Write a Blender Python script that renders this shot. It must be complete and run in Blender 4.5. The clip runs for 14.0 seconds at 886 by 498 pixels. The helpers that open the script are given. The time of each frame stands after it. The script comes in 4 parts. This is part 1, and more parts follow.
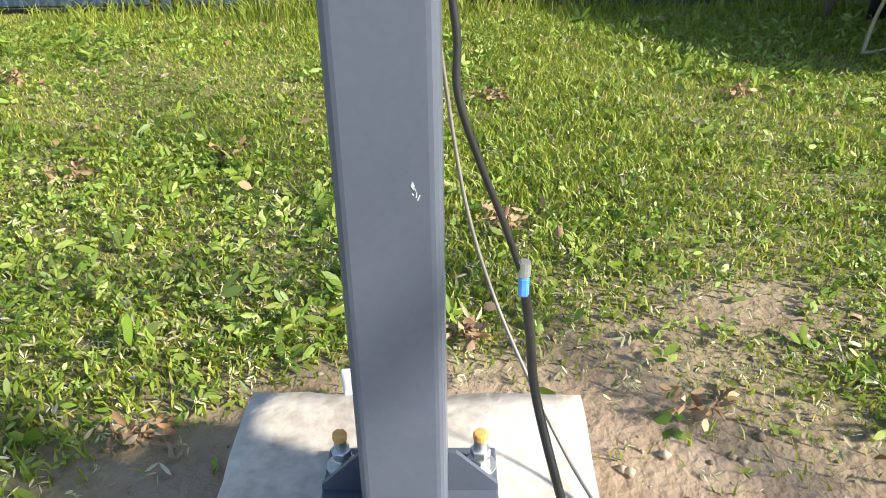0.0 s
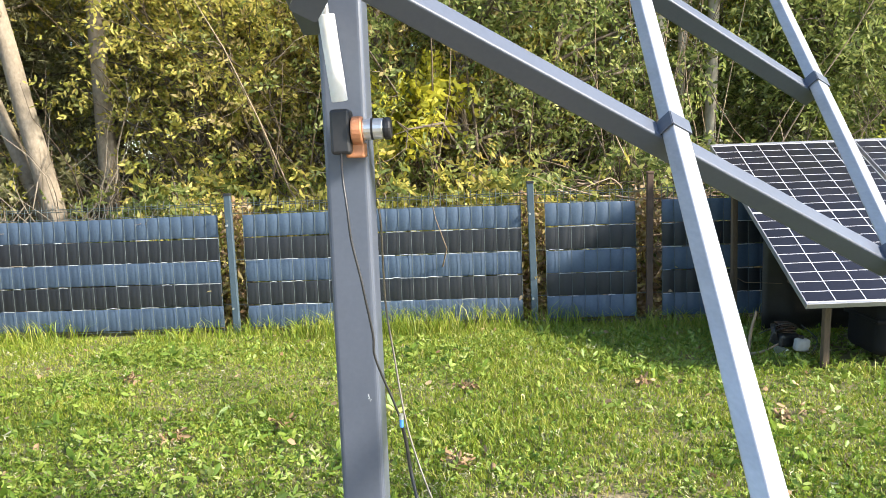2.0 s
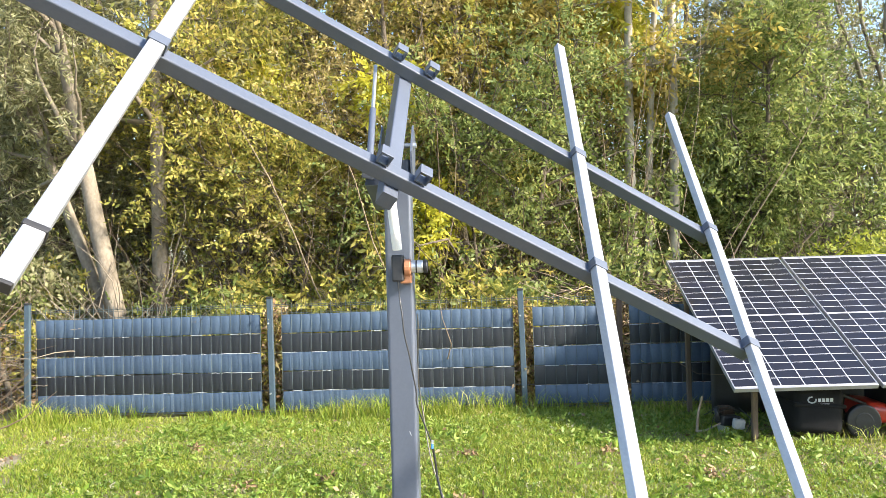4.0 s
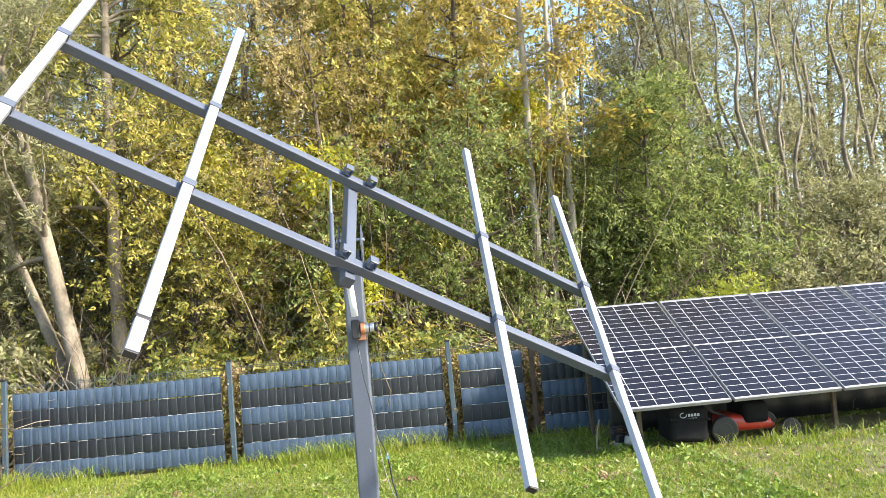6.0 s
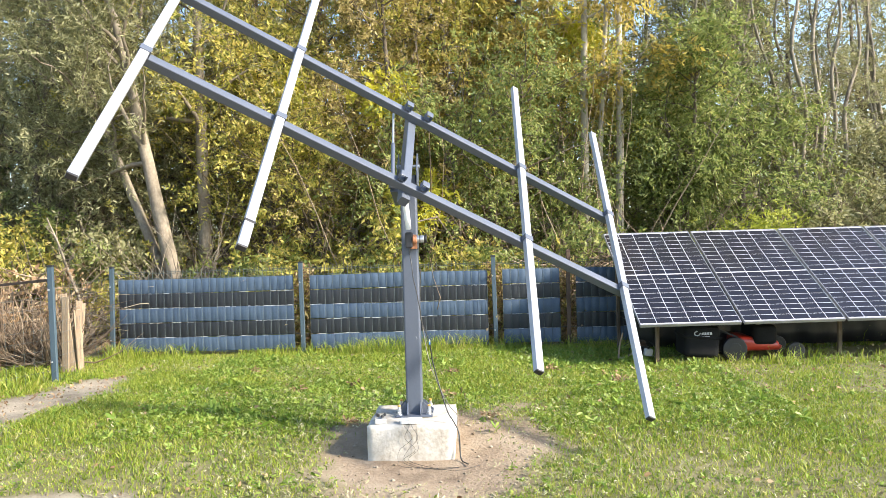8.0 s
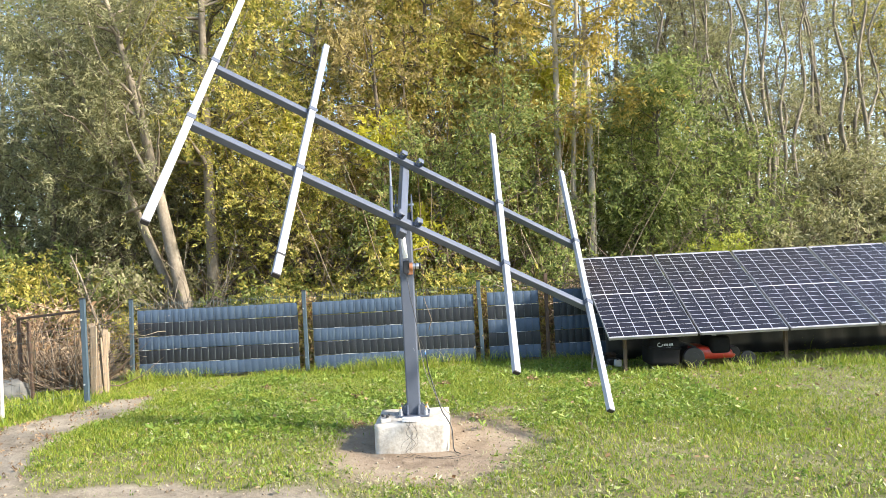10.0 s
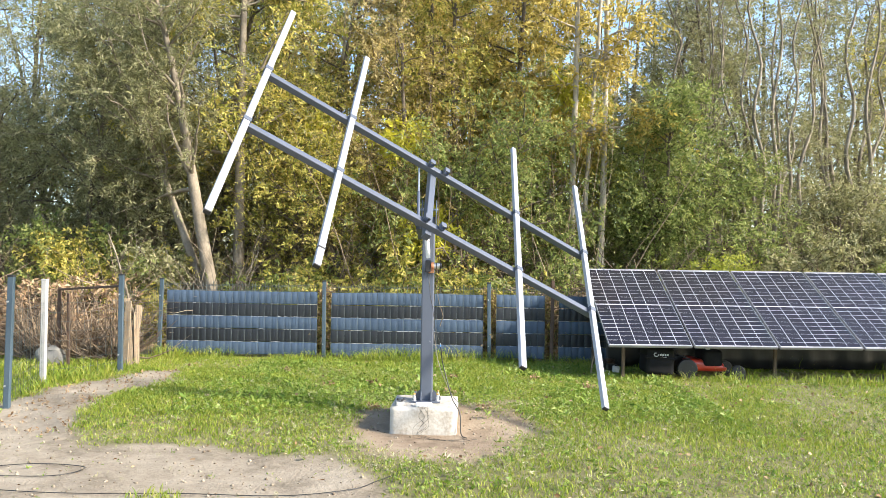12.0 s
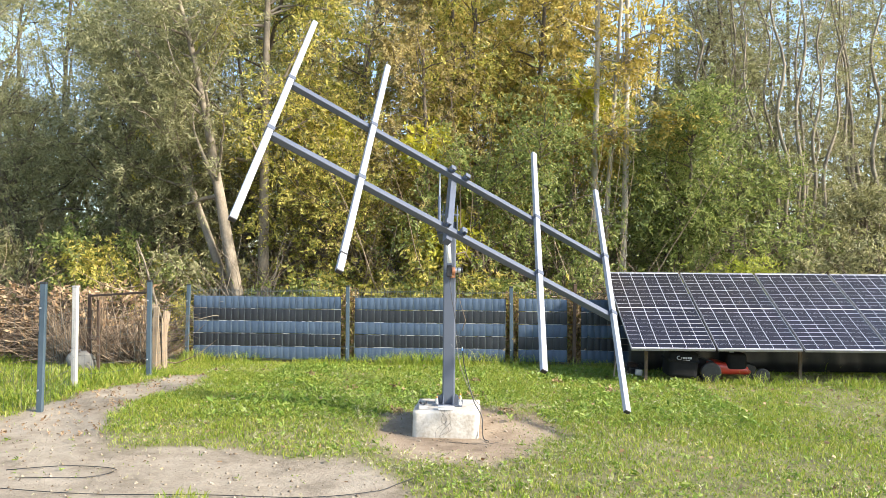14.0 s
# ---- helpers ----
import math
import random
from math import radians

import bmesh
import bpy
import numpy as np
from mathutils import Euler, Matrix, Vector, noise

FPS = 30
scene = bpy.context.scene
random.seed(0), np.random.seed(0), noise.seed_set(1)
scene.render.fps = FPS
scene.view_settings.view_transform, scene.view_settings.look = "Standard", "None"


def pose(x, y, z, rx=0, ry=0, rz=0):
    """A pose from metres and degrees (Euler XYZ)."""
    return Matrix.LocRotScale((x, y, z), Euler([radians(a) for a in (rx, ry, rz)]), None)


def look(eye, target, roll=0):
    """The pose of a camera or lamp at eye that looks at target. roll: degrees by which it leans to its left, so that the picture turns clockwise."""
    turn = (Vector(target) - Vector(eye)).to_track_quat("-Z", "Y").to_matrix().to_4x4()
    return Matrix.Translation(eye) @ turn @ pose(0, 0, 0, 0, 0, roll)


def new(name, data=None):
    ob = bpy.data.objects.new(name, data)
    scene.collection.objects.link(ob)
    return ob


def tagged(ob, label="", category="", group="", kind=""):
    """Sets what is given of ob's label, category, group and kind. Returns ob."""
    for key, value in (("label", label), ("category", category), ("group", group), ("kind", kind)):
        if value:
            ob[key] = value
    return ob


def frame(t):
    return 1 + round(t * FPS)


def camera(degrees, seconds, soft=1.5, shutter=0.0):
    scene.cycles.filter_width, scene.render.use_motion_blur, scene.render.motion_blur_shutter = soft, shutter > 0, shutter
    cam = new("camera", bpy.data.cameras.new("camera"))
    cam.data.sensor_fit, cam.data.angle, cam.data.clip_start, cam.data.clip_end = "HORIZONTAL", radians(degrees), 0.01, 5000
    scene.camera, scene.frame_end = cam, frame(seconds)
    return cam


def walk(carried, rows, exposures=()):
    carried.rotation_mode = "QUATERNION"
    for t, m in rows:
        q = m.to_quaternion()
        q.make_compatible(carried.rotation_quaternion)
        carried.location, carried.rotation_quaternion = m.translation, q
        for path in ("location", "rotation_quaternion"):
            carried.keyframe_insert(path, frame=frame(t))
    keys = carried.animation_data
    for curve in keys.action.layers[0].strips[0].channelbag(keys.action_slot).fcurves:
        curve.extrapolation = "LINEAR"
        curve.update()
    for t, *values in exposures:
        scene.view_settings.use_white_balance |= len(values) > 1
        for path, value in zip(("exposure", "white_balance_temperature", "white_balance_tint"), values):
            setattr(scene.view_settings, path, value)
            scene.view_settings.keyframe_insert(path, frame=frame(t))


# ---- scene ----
cam = camera(60.3, 14.0, 0.68)
PATH = [
    (0, (0.041, 0.16, 1.078), (0.013, 1.895, 0.085), -0.9),
    (0.5, (0.146, -0.121, 1.189), (0.091, 1.719, 0.407), -3.5),
    (0.8, (0.154, -0.322, 1.23), (0.13, 1.571, 0.584), -2.6),
    (1, (0.228, -0.477, 1.27), (0.168, 1.446, 0.724), -3.6),
    (1.5, (0.344, -0.802, 1.312), (0.245, 1.159, 0.928), -3.0),
    (2, (0.325, -1.138, 1.364), (0.222, 0.847, 1.139), -2.2),
    (2.5, (0.349, -1.442, 1.42), (0.158, 0.545, 1.297), -1.4),
    (3, (0.344, -1.812, 1.459), (0.167, 0.179, 1.411), -0.9),
    (3.2, (0.315, -1.923, 1.465), (0.17, 0.072, 1.445), -0.6),
    (5.3, (0.321, -3.405, 1.498), (0.302, -1.408, 1.597), -3.5),
    (5.5, (0.323, -3.525, 1.507), (0.327, -1.529, 1.634), -4.0),
    (6, (0.271, -3.766, 1.509), (0.384, -1.776, 1.674), -4.9),
    (6.5, (0.373, -4.043, 1.516), (0.469, -2.052, 1.679), -4.7),
    (7, (0.376, -4.257, 1.526), (0.441, -2.263, 1.67), -4.3),
    (7.5, (0.316, -4.476, 1.502), (0.348, -2.476, 1.547), -3.2),
    (8, (0.389, -4.74, 1.499), (0.328, -2.741, 1.456), -1.7),
    (8.2, (0.426, -4.813, 1.493), (0.336, -2.816, 1.439), -1.4),
    (10.3, (0.342, -5.946, 1.49), (0.327, -3.947, 1.527), -3.0),
    (10.5, (0.319, -6.027, 1.495), (0.318, -4.028, 1.532), -2.4),
    (11, (0.324, -6.24, 1.48), (0.271, -4.241, 1.508), -0.4),
    (11.5, (0.347, -6.383, 1.502), (0.26, -4.385, 1.522), 0.7),
    (12, (0.265, -6.456, 1.505), (0.223, -4.457, 1.536), 0.9),
    (12.5, (0.273, -6.534, 1.515), (0.209, -4.536, 1.564), 0.6),
    (13, (0.324, -6.545, 1.516), (0.239, -4.547, 1.57), 0.5),
    (13.5, (0.31, -6.537, 1.513), (0.205, -4.541, 1.557), 0.5),
    (14, (0.292, -6.53, 1.511), (0.188, -4.533, 1.552), 0.5),
]
walk(cam, [(t, look(eye, target, roll)) for t, eye, target, roll in PATH], [(0, 1.34), (1.5, 1.40), (3, 1.68), (7.5, 1.52), (11, 1.42), (14, 1.40)])

# ---- world and sun ----
SUN_AZ, SUN_EL = 112.0, 31.0  # compass from +y over +x, height over the horizon
world = bpy.data.worlds.new("sky")
scene.world = world
world.use_nodes = True
wt = world.node_tree
sky = wt.nodes.new("ShaderNodeTexSky")
sky.sky_type, sky.sun_disc = "NISHITA", False
sky.sun_elevation, sky.sun_rotation = radians(SUN_EL), radians(SUN_AZ)
sky.dust_density, sky.ozone_density = 1.0, 2.0
wt.links.new(sky.outputs[0], wt.nodes["Background"].inputs[0])
wt.nodes["Background"].inputs[1].default_value = 0.15
sun = new("sun", bpy.data.lights.new("sun", "SUN"))
sun.data.energy, sun.data.angle, sun.data.color = 4.6, radians(5.5), (1.0, 0.91, 0.79)
SUN_WAY = Vector((math.sin(radians(SUN_AZ)) * math.cos(radians(SUN_EL)), math.cos(radians(SUN_AZ)) * math.cos(radians(SUN_EL)), math.sin(radians(SUN_EL))))
sun.matrix_world = look(SUN_WAY * 40, (0, 0, 0))

rng = np.random.default_rng(7)


# ---- materials ----
def material(name, stops, scale=6.0, fine=60.0, rough=0.7, metal=0.0, bump=0.3, island=0.0, see=0.0, coat=0.0, obj=0.0, stretch=(1, 1, 1), patch=None, bump_m=0.004, spec=0.5):
    """Procedural surface: a colour ramp over two noises; island: share of the random per piece; see: translucency."""
    m = bpy.data.materials.new(name)
    m.use_nodes = True
    t = m.node_tree
    n, l = t.nodes, t.links
    b = n["Principled BSDF"]
    b.inputs["Roughness"].default_value, b.inputs["Metallic"].default_value = rough, metal
    b.inputs["Coat Weight"].default_value = coat
    b.inputs["Specular IOR Level"].default_value = spec
    b.inputs["Coat Roughness"].default_value = 0.06
    co = n.new("ShaderNodeTexCoord")
    mp = n.new("ShaderNodeMapping")
    mp.inputs["Scale"].default_value = stretch
    l.new(co.outputs["Object"], mp.inputs[0])
    n1, n2 = n.new("ShaderNodeTexNoise"), n.new("ShaderNodeTexNoise")
    for k, s, d in ((n1, scale, 4.0), (n2, fine, 5.0)):
        k.inputs["Scale"].default_value, k.inputs["Detail"].default_value = s, d
        l.new(mp.outputs[0], k.inputs[0])
    mix = n.new("ShaderNodeMix")
    mix.inputs[0].default_value = 0.4
    l.new(n1.outputs[0], mix.inputs[2]), l.new(n2.outputs[0], mix.inputs[3])
    value = mix.outputs[0]
    if island or obj:
        g = n.new("ShaderNodeNewGeometry" if island else "ShaderNodeObjectInfo")
        mi = n.new("ShaderNodeMix")
        mi.inputs[0].default_value = island or obj
        l.new(value, mi.inputs[2]), l.new(g.outputs["Random Per Island" if island else "Random"], mi.inputs[3])
        value = mi.outputs[0]
    ramp = n.new("ShaderNodeValToRGB")
    e = ramp.color_ramp.elements
    lo, hi = (0.3, 0.7) if not (island or obj) else (0.2, 0.8)
    while len(e) < len(stops):
        e.new(0.5)
    for i, c in enumerate(stops):
        e[i].position, e[i].color = lo + (hi - lo) * i / max(1, len(stops) - 1), (*c, 1)
    l.new(value, ramp.inputs[0])
    colour = ramp.outputs[0]
    if patch:
        colour = patch(n, l, colour, mp)
    l.new(colour, b.inputs["Base Color"])
    if bump:
        bp = n.new("ShaderNodeBump")
        bp.inputs["Strength"].default_value, bp.inputs["Distance"].default_value = bump, bump_m
        l.new(n2.outputs[0], bp.inputs["Height"]), l.new(bp.outputs[0], b.inputs["Normal"])
    if see:
        tr = n.new("ShaderNodeBsdfTranslucent")
        ms = n.new("ShaderNodeMixShader")
        ms.inputs[0].default_value = see
        l.new(colour, tr.inputs[0]), l.new(b.outputs[0], ms.inputs[1]), l.new(tr.outputs[0], ms.inputs[2])
        l.new(ms.outputs[0], n["Material Output"].inputs[0])
    return m


def soil_patch(n, l, colour, mp):
    """Bare earth and sand over the turf's own soil, by the ground's two masks; damp stains at a larger scale."""
    for key, c1, c2, c3 in (("earth", (0.13, 0.09, 0.056), (0.24, 0.18, 0.12), (0.31, 0.25, 0.175)), ("sand", (0.115, 0.092, 0.062), (0.24, 0.20, 0.145), (0.335, 0.29, 0.22))):
        at = n.new("ShaderNodeAttribute")
        at.attribute_name = key
        grains = []
        for scale, detail, rough in ((5.0, 12.0, 0.72), (1.1, 6.0, 0.6)):
            ns = n.new("ShaderNodeTexNoise")
            ns.inputs["Scale"].default_value, ns.inputs["Detail"].default_value, ns.inputs["Roughness"].default_value = scale, detail, rough
            l.new(mp.outputs[0], ns.inputs[0])
            grains.append(ns)
        both = n.new("ShaderNodeMix")
        both.inputs[0].default_value = 0.5
        l.new(grains[0].outputs[0], both.inputs[2]), l.new(grains[1].outputs[0], both.inputs[3])
        r = n.new("ShaderNodeValToRGB")
        e = r.color_ramp.elements
        e.new(0.5)
        for i, (p, c) in enumerate(((0.36, c1), (0.49, c2), (0.62, c3))):
            e[i].position, e[i].color = p, (*c, 1)
        l.new(both.outputs[0], r.inputs[0])
        mx = n.new("ShaderNodeMix")
        mx.data_type = "RGBA"
        l.new(at.outputs["Fac"], mx.inputs[0]), l.new(colour, mx.inputs[6]), l.new(r.outputs[0], mx.inputs[7])
        colour = mx.outputs[2]
    return colour


M_GROUND = material("turf_soil", [(0.08, 0.07, 0.03), (0.14, 0.13, 0.05), (0.20, 0.17, 0.09)], 3, 40, 0.95, bump=0.7, patch=soil_patch, bump_m=0.02)
M_GRASS = material("grass_blade", [(0.080, 0.135, 0.012), (0.160, 0.245, 0.020), (0.245, 0.32, 0.028), (0.35, 0.37, 0.055), (0.45, 0.40, 0.15)], 1.6, 9, 0.5, bump=0, island=0.45, see=0.42)
M_WEED = material("clover_leaf", [(0.075, 0.14, 0.015), (0.15, 0.245, 0.028), (0.24, 0.32, 0.048), (0.33, 0.38, 0.10)], 1.4, 14, 0.5, bump=0, island=0.5, see=0.38)
M_DEAD = material("dead_leaf", [(0.15, 0.085, 0.04), (0.27, 0.17, 0.085), (0.40, 0.30, 0.175)], 5, 40, 0.7, bump=0.2, island=0.6, see=0.1)
M_STEEL = material("grey_painted_steel", [(0.070, 0.083, 0.110), (0.090, 0.105, 0.138)], 2.5, 90, 0.42, bump=0.08, coat=0.15, bump_m=0.001)
M_ALU = material("galvanised_rail", [(0.34, 0.35, 0.38), (0.47, 0.48, 0.51)], 14, 120, 0.42, metal=0.35, bump=0.1, stretch=(1, 0.2, 1), bump_m=0.001)
M_ZINC = material("zinc_bolt", [(0.48, 0.50, 0.52), (0.66, 0.67, 0.68)], 40, 200, 0.35, metal=0.8, bump=0.1, bump_m=0.001)
M_ORANGE = material("orange_cap", [(0.50, 0.24, 0.05), (0.62, 0.38, 0.12)], 40, 150, 0.6, bump=0.05)
M_CONC = material("cast_concrete", [(0.24, 0.21, 0.165), (0.38, 0.345, 0.29), (0.48, 0.45, 0.39), (0.56, 0.53, 0.48)], 4.5, 38, 0.9, bump=0.8, bump_m=0.004)
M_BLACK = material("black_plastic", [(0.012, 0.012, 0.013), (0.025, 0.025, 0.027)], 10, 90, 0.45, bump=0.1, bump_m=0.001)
M_MATT = material("matt_black_cover", [(0.006, 0.006, 0.007), (0.012, 0.012, 0.013)], 10, 90, 0.8, bump=0.1, bump_m=0.001, spec=0.2)
M_CABLE = material("black_cable_sheath", [(0.012, 0.012, 0.012), (0.03, 0.03, 0.03)], 20, 150, 0.4, bump=0.05)
M_GREYCABLE = material("grey_cable_sheath", [(0.10, 0.09, 0.075), (0.20, 0.18, 0.15)], 20, 150, 0.4, bump=0.05)
M_BLUE = material("blue_connector", [(0.05, 0.20, 0.55), (0.10, 0.32, 0.70)], 30, 150, 0.4, bump=0)
M_WHITE = material("white_plastic", [(0.68, 0.68, 0.66), (0.80, 0.80, 0.78)], 12, 90, 0.5, bump=0.08)
M_COPPER = material("copper_motor_band", [(0.42, 0.17, 0.08), (0.58, 0.27, 0.14)], 20, 120, 0.45, metal=0.3, bump=0.1)
M_SLATE = material("slate_blue_strip", [(0.040, 0.064, 0.104), (0.055, 0.085, 0.130), (0.074, 0.110, 0.160)], 2.5, 60, 0.5, bump=0.25, bump_m=0.002)
M_DARK = material("black_strip", [(0.011, 0.013, 0.017), (0.022, 0.025, 0.030)], 3, 60, 0.5, bump=0.2, bump_m=0.002)
M_WIRE = material("green_grey_wire", [(0.035, 0.055, 0.055), (0.09, 0.11, 0.11)], 20, 100, 0.5, bump=0)
M_PALEGREY = material("pale_grey_and_glint", [(0.34, 0.36, 0.38), (0.60, 0.61, 0.62)], 9, 60, 0.5, bump=0.1)
M_FPOST = material("slate_fence_post", [(0.04, 0.065, 0.085), (0.065, 0.095, 0.12)], 6, 60, 0.45, bump=0.1)
M_PALEPOST = material("weathered_concrete_post", [(0.30, 0.29, 0.27), (0.46, 0.45, 0.42)], 8, 60, 0.85, bump=0.4)
M_STONE = material("grey_field_stone", [(0.16, 0.15, 0.13), (0.26, 0.25, 0.22)], 8, 60, 0.9, bump=0.5)
M_RUST = material("rusty_iron", [(0.06, 0.036, 0.024), (0.12, 0.075, 0.05)], 12, 80, 0.85, bump=0.4)
M_WOOD = material("weathered_wood", [(0.16, 0.11, 0.07), (0.28, 0.21, 0.14), (0.40, 0.32, 0.22)], 6, 60, 0.8, bump=0.5, stretch=(3, 3, 0.4))
M_DARKWOOD = material("dark_damp_wood", [(0.05, 0.035, 0.022), (0.10, 0.07, 0.045), (0.15, 0.11, 0.07)], 6, 60, 0.85, bump=0.5, stretch=(3, 3, 0.4))
M_CELL = material("solar_cell", [(0.006, 0.006, 0.010), (0.013, 0.012, 0.018)], 30, 200, 0.35, bump=0, obj=0.4, coat=0.42, spec=0.2)
M_SHEET = material("white_backsheet", [(0.62, 0.62, 0.66), (0.74, 0.74, 0.78)], 4, 80, 0.5, bump=0, coat=0.6)
M_FRAME = material("panel_frame", [(0.26, 0.27, 0.29), (0.38, 0.38, 0.40)], 9, 90, 0.4, metal=0.5, bump=0.05)
M_RED = material("red_mower_paint", [(0.36, 0.025, 0.012), (0.48, 0.04, 0.02)], 9, 90, 0.35, bump=0.05, coat=0.3)
M_BARK = material("brown_bark", [(0.06, 0.045, 0.03), (0.12, 0.095, 0.068), (0.20, 0.16, 0.115)], 5, 40, 0.9, bump=0.9, stretch=(2, 2, 0.6), bump_m=0.02)
M_PALEBARK = material("pale_smooth_bark", [(0.11, 0.09, 0.065), (0.20, 0.165, 0.12), (0.30, 0.255, 0.19)], 5, 30, 0.85, bump=0.6, stretch=(1, 1, 0.7), bump_m=0.01)
M_STEM = material("pale_young_bark", [(0.22, 0.19, 0.14), (0.34, 0.30, 0.23), (0.44, 0.40, 0.32)], 5, 30, 0.85, bump=0.4, stretch=(1, 1, 0.7), bump_m=0.006)
M_TWIG = material("dry_twigs", [(0.08, 0.055, 0.036), (0.18, 0.13, 0.085), (0.31, 0.235, 0.16)], 5, 40, 0.9, bump=0.3, island=0.7)


def leaf_material(name, stops, patchy=0.45):
    return material(name, stops, 0.55, 4.0, 0.6, bump=0, island=1 - patchy, see=0.55)


L_YELLOW = leaf_material("yellow_green_leaf", [(0.12, 0.14, 0.03), (0.27, 0.28, 0.05), (0.44, 0.41, 0.085), (0.60, 0.52, 0.13), (0.68, 0.53, 0.16)])
L_GOLD = leaf_material("golden_leaf", [(0.18, 0.15, 0.035), (0.38, 0.31, 0.07), (0.57, 0.45, 0.10), (0.67, 0.52, 0.17)])
L_GREEN = leaf_material("green_leaf", [(0.08, 0.11, 0.025), (0.17, 0.225, 0.055), (0.29, 0.335, 0.10), (0.44, 0.43, 0.14)])
L_WILLOW = leaf_material("willow_leaf", [(0.13, 0.135, 0.057), (0.23, 0.23, 0.10), (0.345, 0.335, 0.165), (0.47, 0.445, 0.25)])
L_BROWN = leaf_material("browning_leaf", [(0.15, 0.11, 0.04), (0.31, 0.245, 0.09), (0.48, 0.385, 0.16), (0.57, 0.48, 0.20)])
L_LIME = leaf_material("lime_leaf", [(0.22, 0.26, 0.03), (0.34, 0.38, 0.05), (0.48, 0.48, 0.07)])
L_BRIGHT = leaf_material("bright_yellow_leaf", [(0.36, 0.36, 0.03), (0.50, 0.48, 0.05), (0.62, 0.55, 0.07)])


# ---- mesh helpers ----
def mesh_object(name, verts, faces, mat, parent=None, label="", smooth=False):
    me = bpy.data.meshes.new(name)
    verts = np.asarray(verts, dtype=np.float32).reshape(-1, 3)
    me.vertices.add(len(verts))
    me.vertices.foreach_set("co", verts.ravel())
    sizes = np.concatenate([np.full(len(f), np.asarray(f).shape[1], dtype=np.int32) for f in faces])
    loops = np.concatenate([np.asarray(f, dtype=np.int32).ravel() for f in faces])
    me.loops.add(len(loops))
    me.loops.foreach_set("vertex_index", loops)
    me.polygons.add(len(sizes))
    me.polygons.foreach_set("loop_start", np.concatenate([[0], np.cumsum(sizes)[:-1]]).astype(np.int32))
    me.polygons.foreach_set("loop_total", sizes)
    me.update(calc_edges=True)
    if smooth:
        me.polygons.foreach_set("use_smooth", np.ones(len(sizes), dtype=bool))
    me.materials.append(mat)
    ob = new(name, me)
    if parent is not None:
        ob.parent = parent
    if label:
        ob["label"] = label
    return ob


def part(name, bm, mat, parent=None, label="", smooth=False):
    me = bpy.data.meshes.new(name)
    bm.to_mesh(me)
    bm.free()
    for p in me.polygons:
        p.use_smooth = smooth
    me.materials.append(mat)
    ob = new(name, me)
    if parent is not None:
        ob.parent = parent
    if label:
        ob["label"] = label
    return ob


def shared(name, me, parent, m=None):
    ob = new(name, me)
    ob.parent = parent
    if m is not None:
        ob.matrix_local = m
    return ob


def box(sx, sy, sz, m=None, bevel=0.0, bm=None, segs=2):
    b = bmesh.new()
    bmesh.ops.create_cube(b, size=1.0, matrix=Matrix.Diagonal((sx, sy, sz, 1)))
    if bevel:
        bmesh.ops.bevel(b, geom=b.edges[:], offset=bevel, segments=segs, affect="EDGES", profile=0.5)
    if m is not None:
        b.transform(m)
    if bm is None:
        return b
    tmp = bpy.data.meshes.new("tmp")
    b.to_mesh(tmp)
    b.free()
    bm.from_mesh(tmp)
    bpy.data.meshes.remove(tmp)
    return bm


def bar(sx, sy, sz, m, bevel):
    """A box section along z with its four long edges rounded."""
    b = bmesh.new()
    bmesh.ops.create_cube(b, size=1.0, matrix=Matrix.Diagonal((sx, sy, sz, 1)))
    long = [e for e in b.edges if abs(e.verts[0].co.z - e.verts[1].co.z) > 0.5 * sz]
    bmesh.ops.bevel(b, geom=long, offset=bevel, segments=4, affect="EDGES", profile=0.5)
    b.transform(m)
    return b


def cyl(r, h, m=None, sides=16, r2=None, bevel=0.0):
    b = bmesh.new()
    bmesh.ops.create_cone(b, cap_ends=True, segments=sides, radius1=r, radius2=r if r2 is None else r2, depth=h)
    if bevel:
        rim = [e for e in b.edges if abs(e.verts[0].co.z - e.verts[1].co.z) < 1e-6]
        bmesh.ops.bevel(b, geom=rim, offset=bevel, segments=2, affect="EDGES", profile=0.5)
    if m is not None:
        b.transform(m)
    return b


def thing(name, label, category, group="", kind="", at=(0, 0, 0)):
    ob = new(name)
    ob.location = at
    ob.empty_display_size = 0.1
    return tagged(ob, label, category, group, kind)


def along(p, q):
    """A pose at the middle of p and q whose z runs from p to q, and their distance."""
    p, q = Vector(p), Vector(q)
    return Matrix.Translation((p + q) / 2) @ (q - p).to_track_quat("Z", "Y").to_matrix().to_4x4(), (q - p).length


def smooth_line(points, n):
    """A soft curve through a few points (Catmull-Rom), with n steps for each stretch."""
    p = [np.array(q, float) for q in points]
    p = [2 * p[0] - p[1], *p, 2 * p[-1] - p[-2]]
    out = []
    for i in range(1, len(p) - 2):
        for k in range(n):
            t = k / n
            out.append(0.5 * (2 * p[i] + (p[i + 1] - p[i - 1]) * t + (2 * p[i - 1] - 5 * p[i] + 4 * p[i + 1] - p[i + 2]) * t * t + (3 * p[i] - p[i - 1] - 3 * p[i + 1] + p[i + 2]) * t ** 3))
    out.append(p[-2])
    return np.array(out)


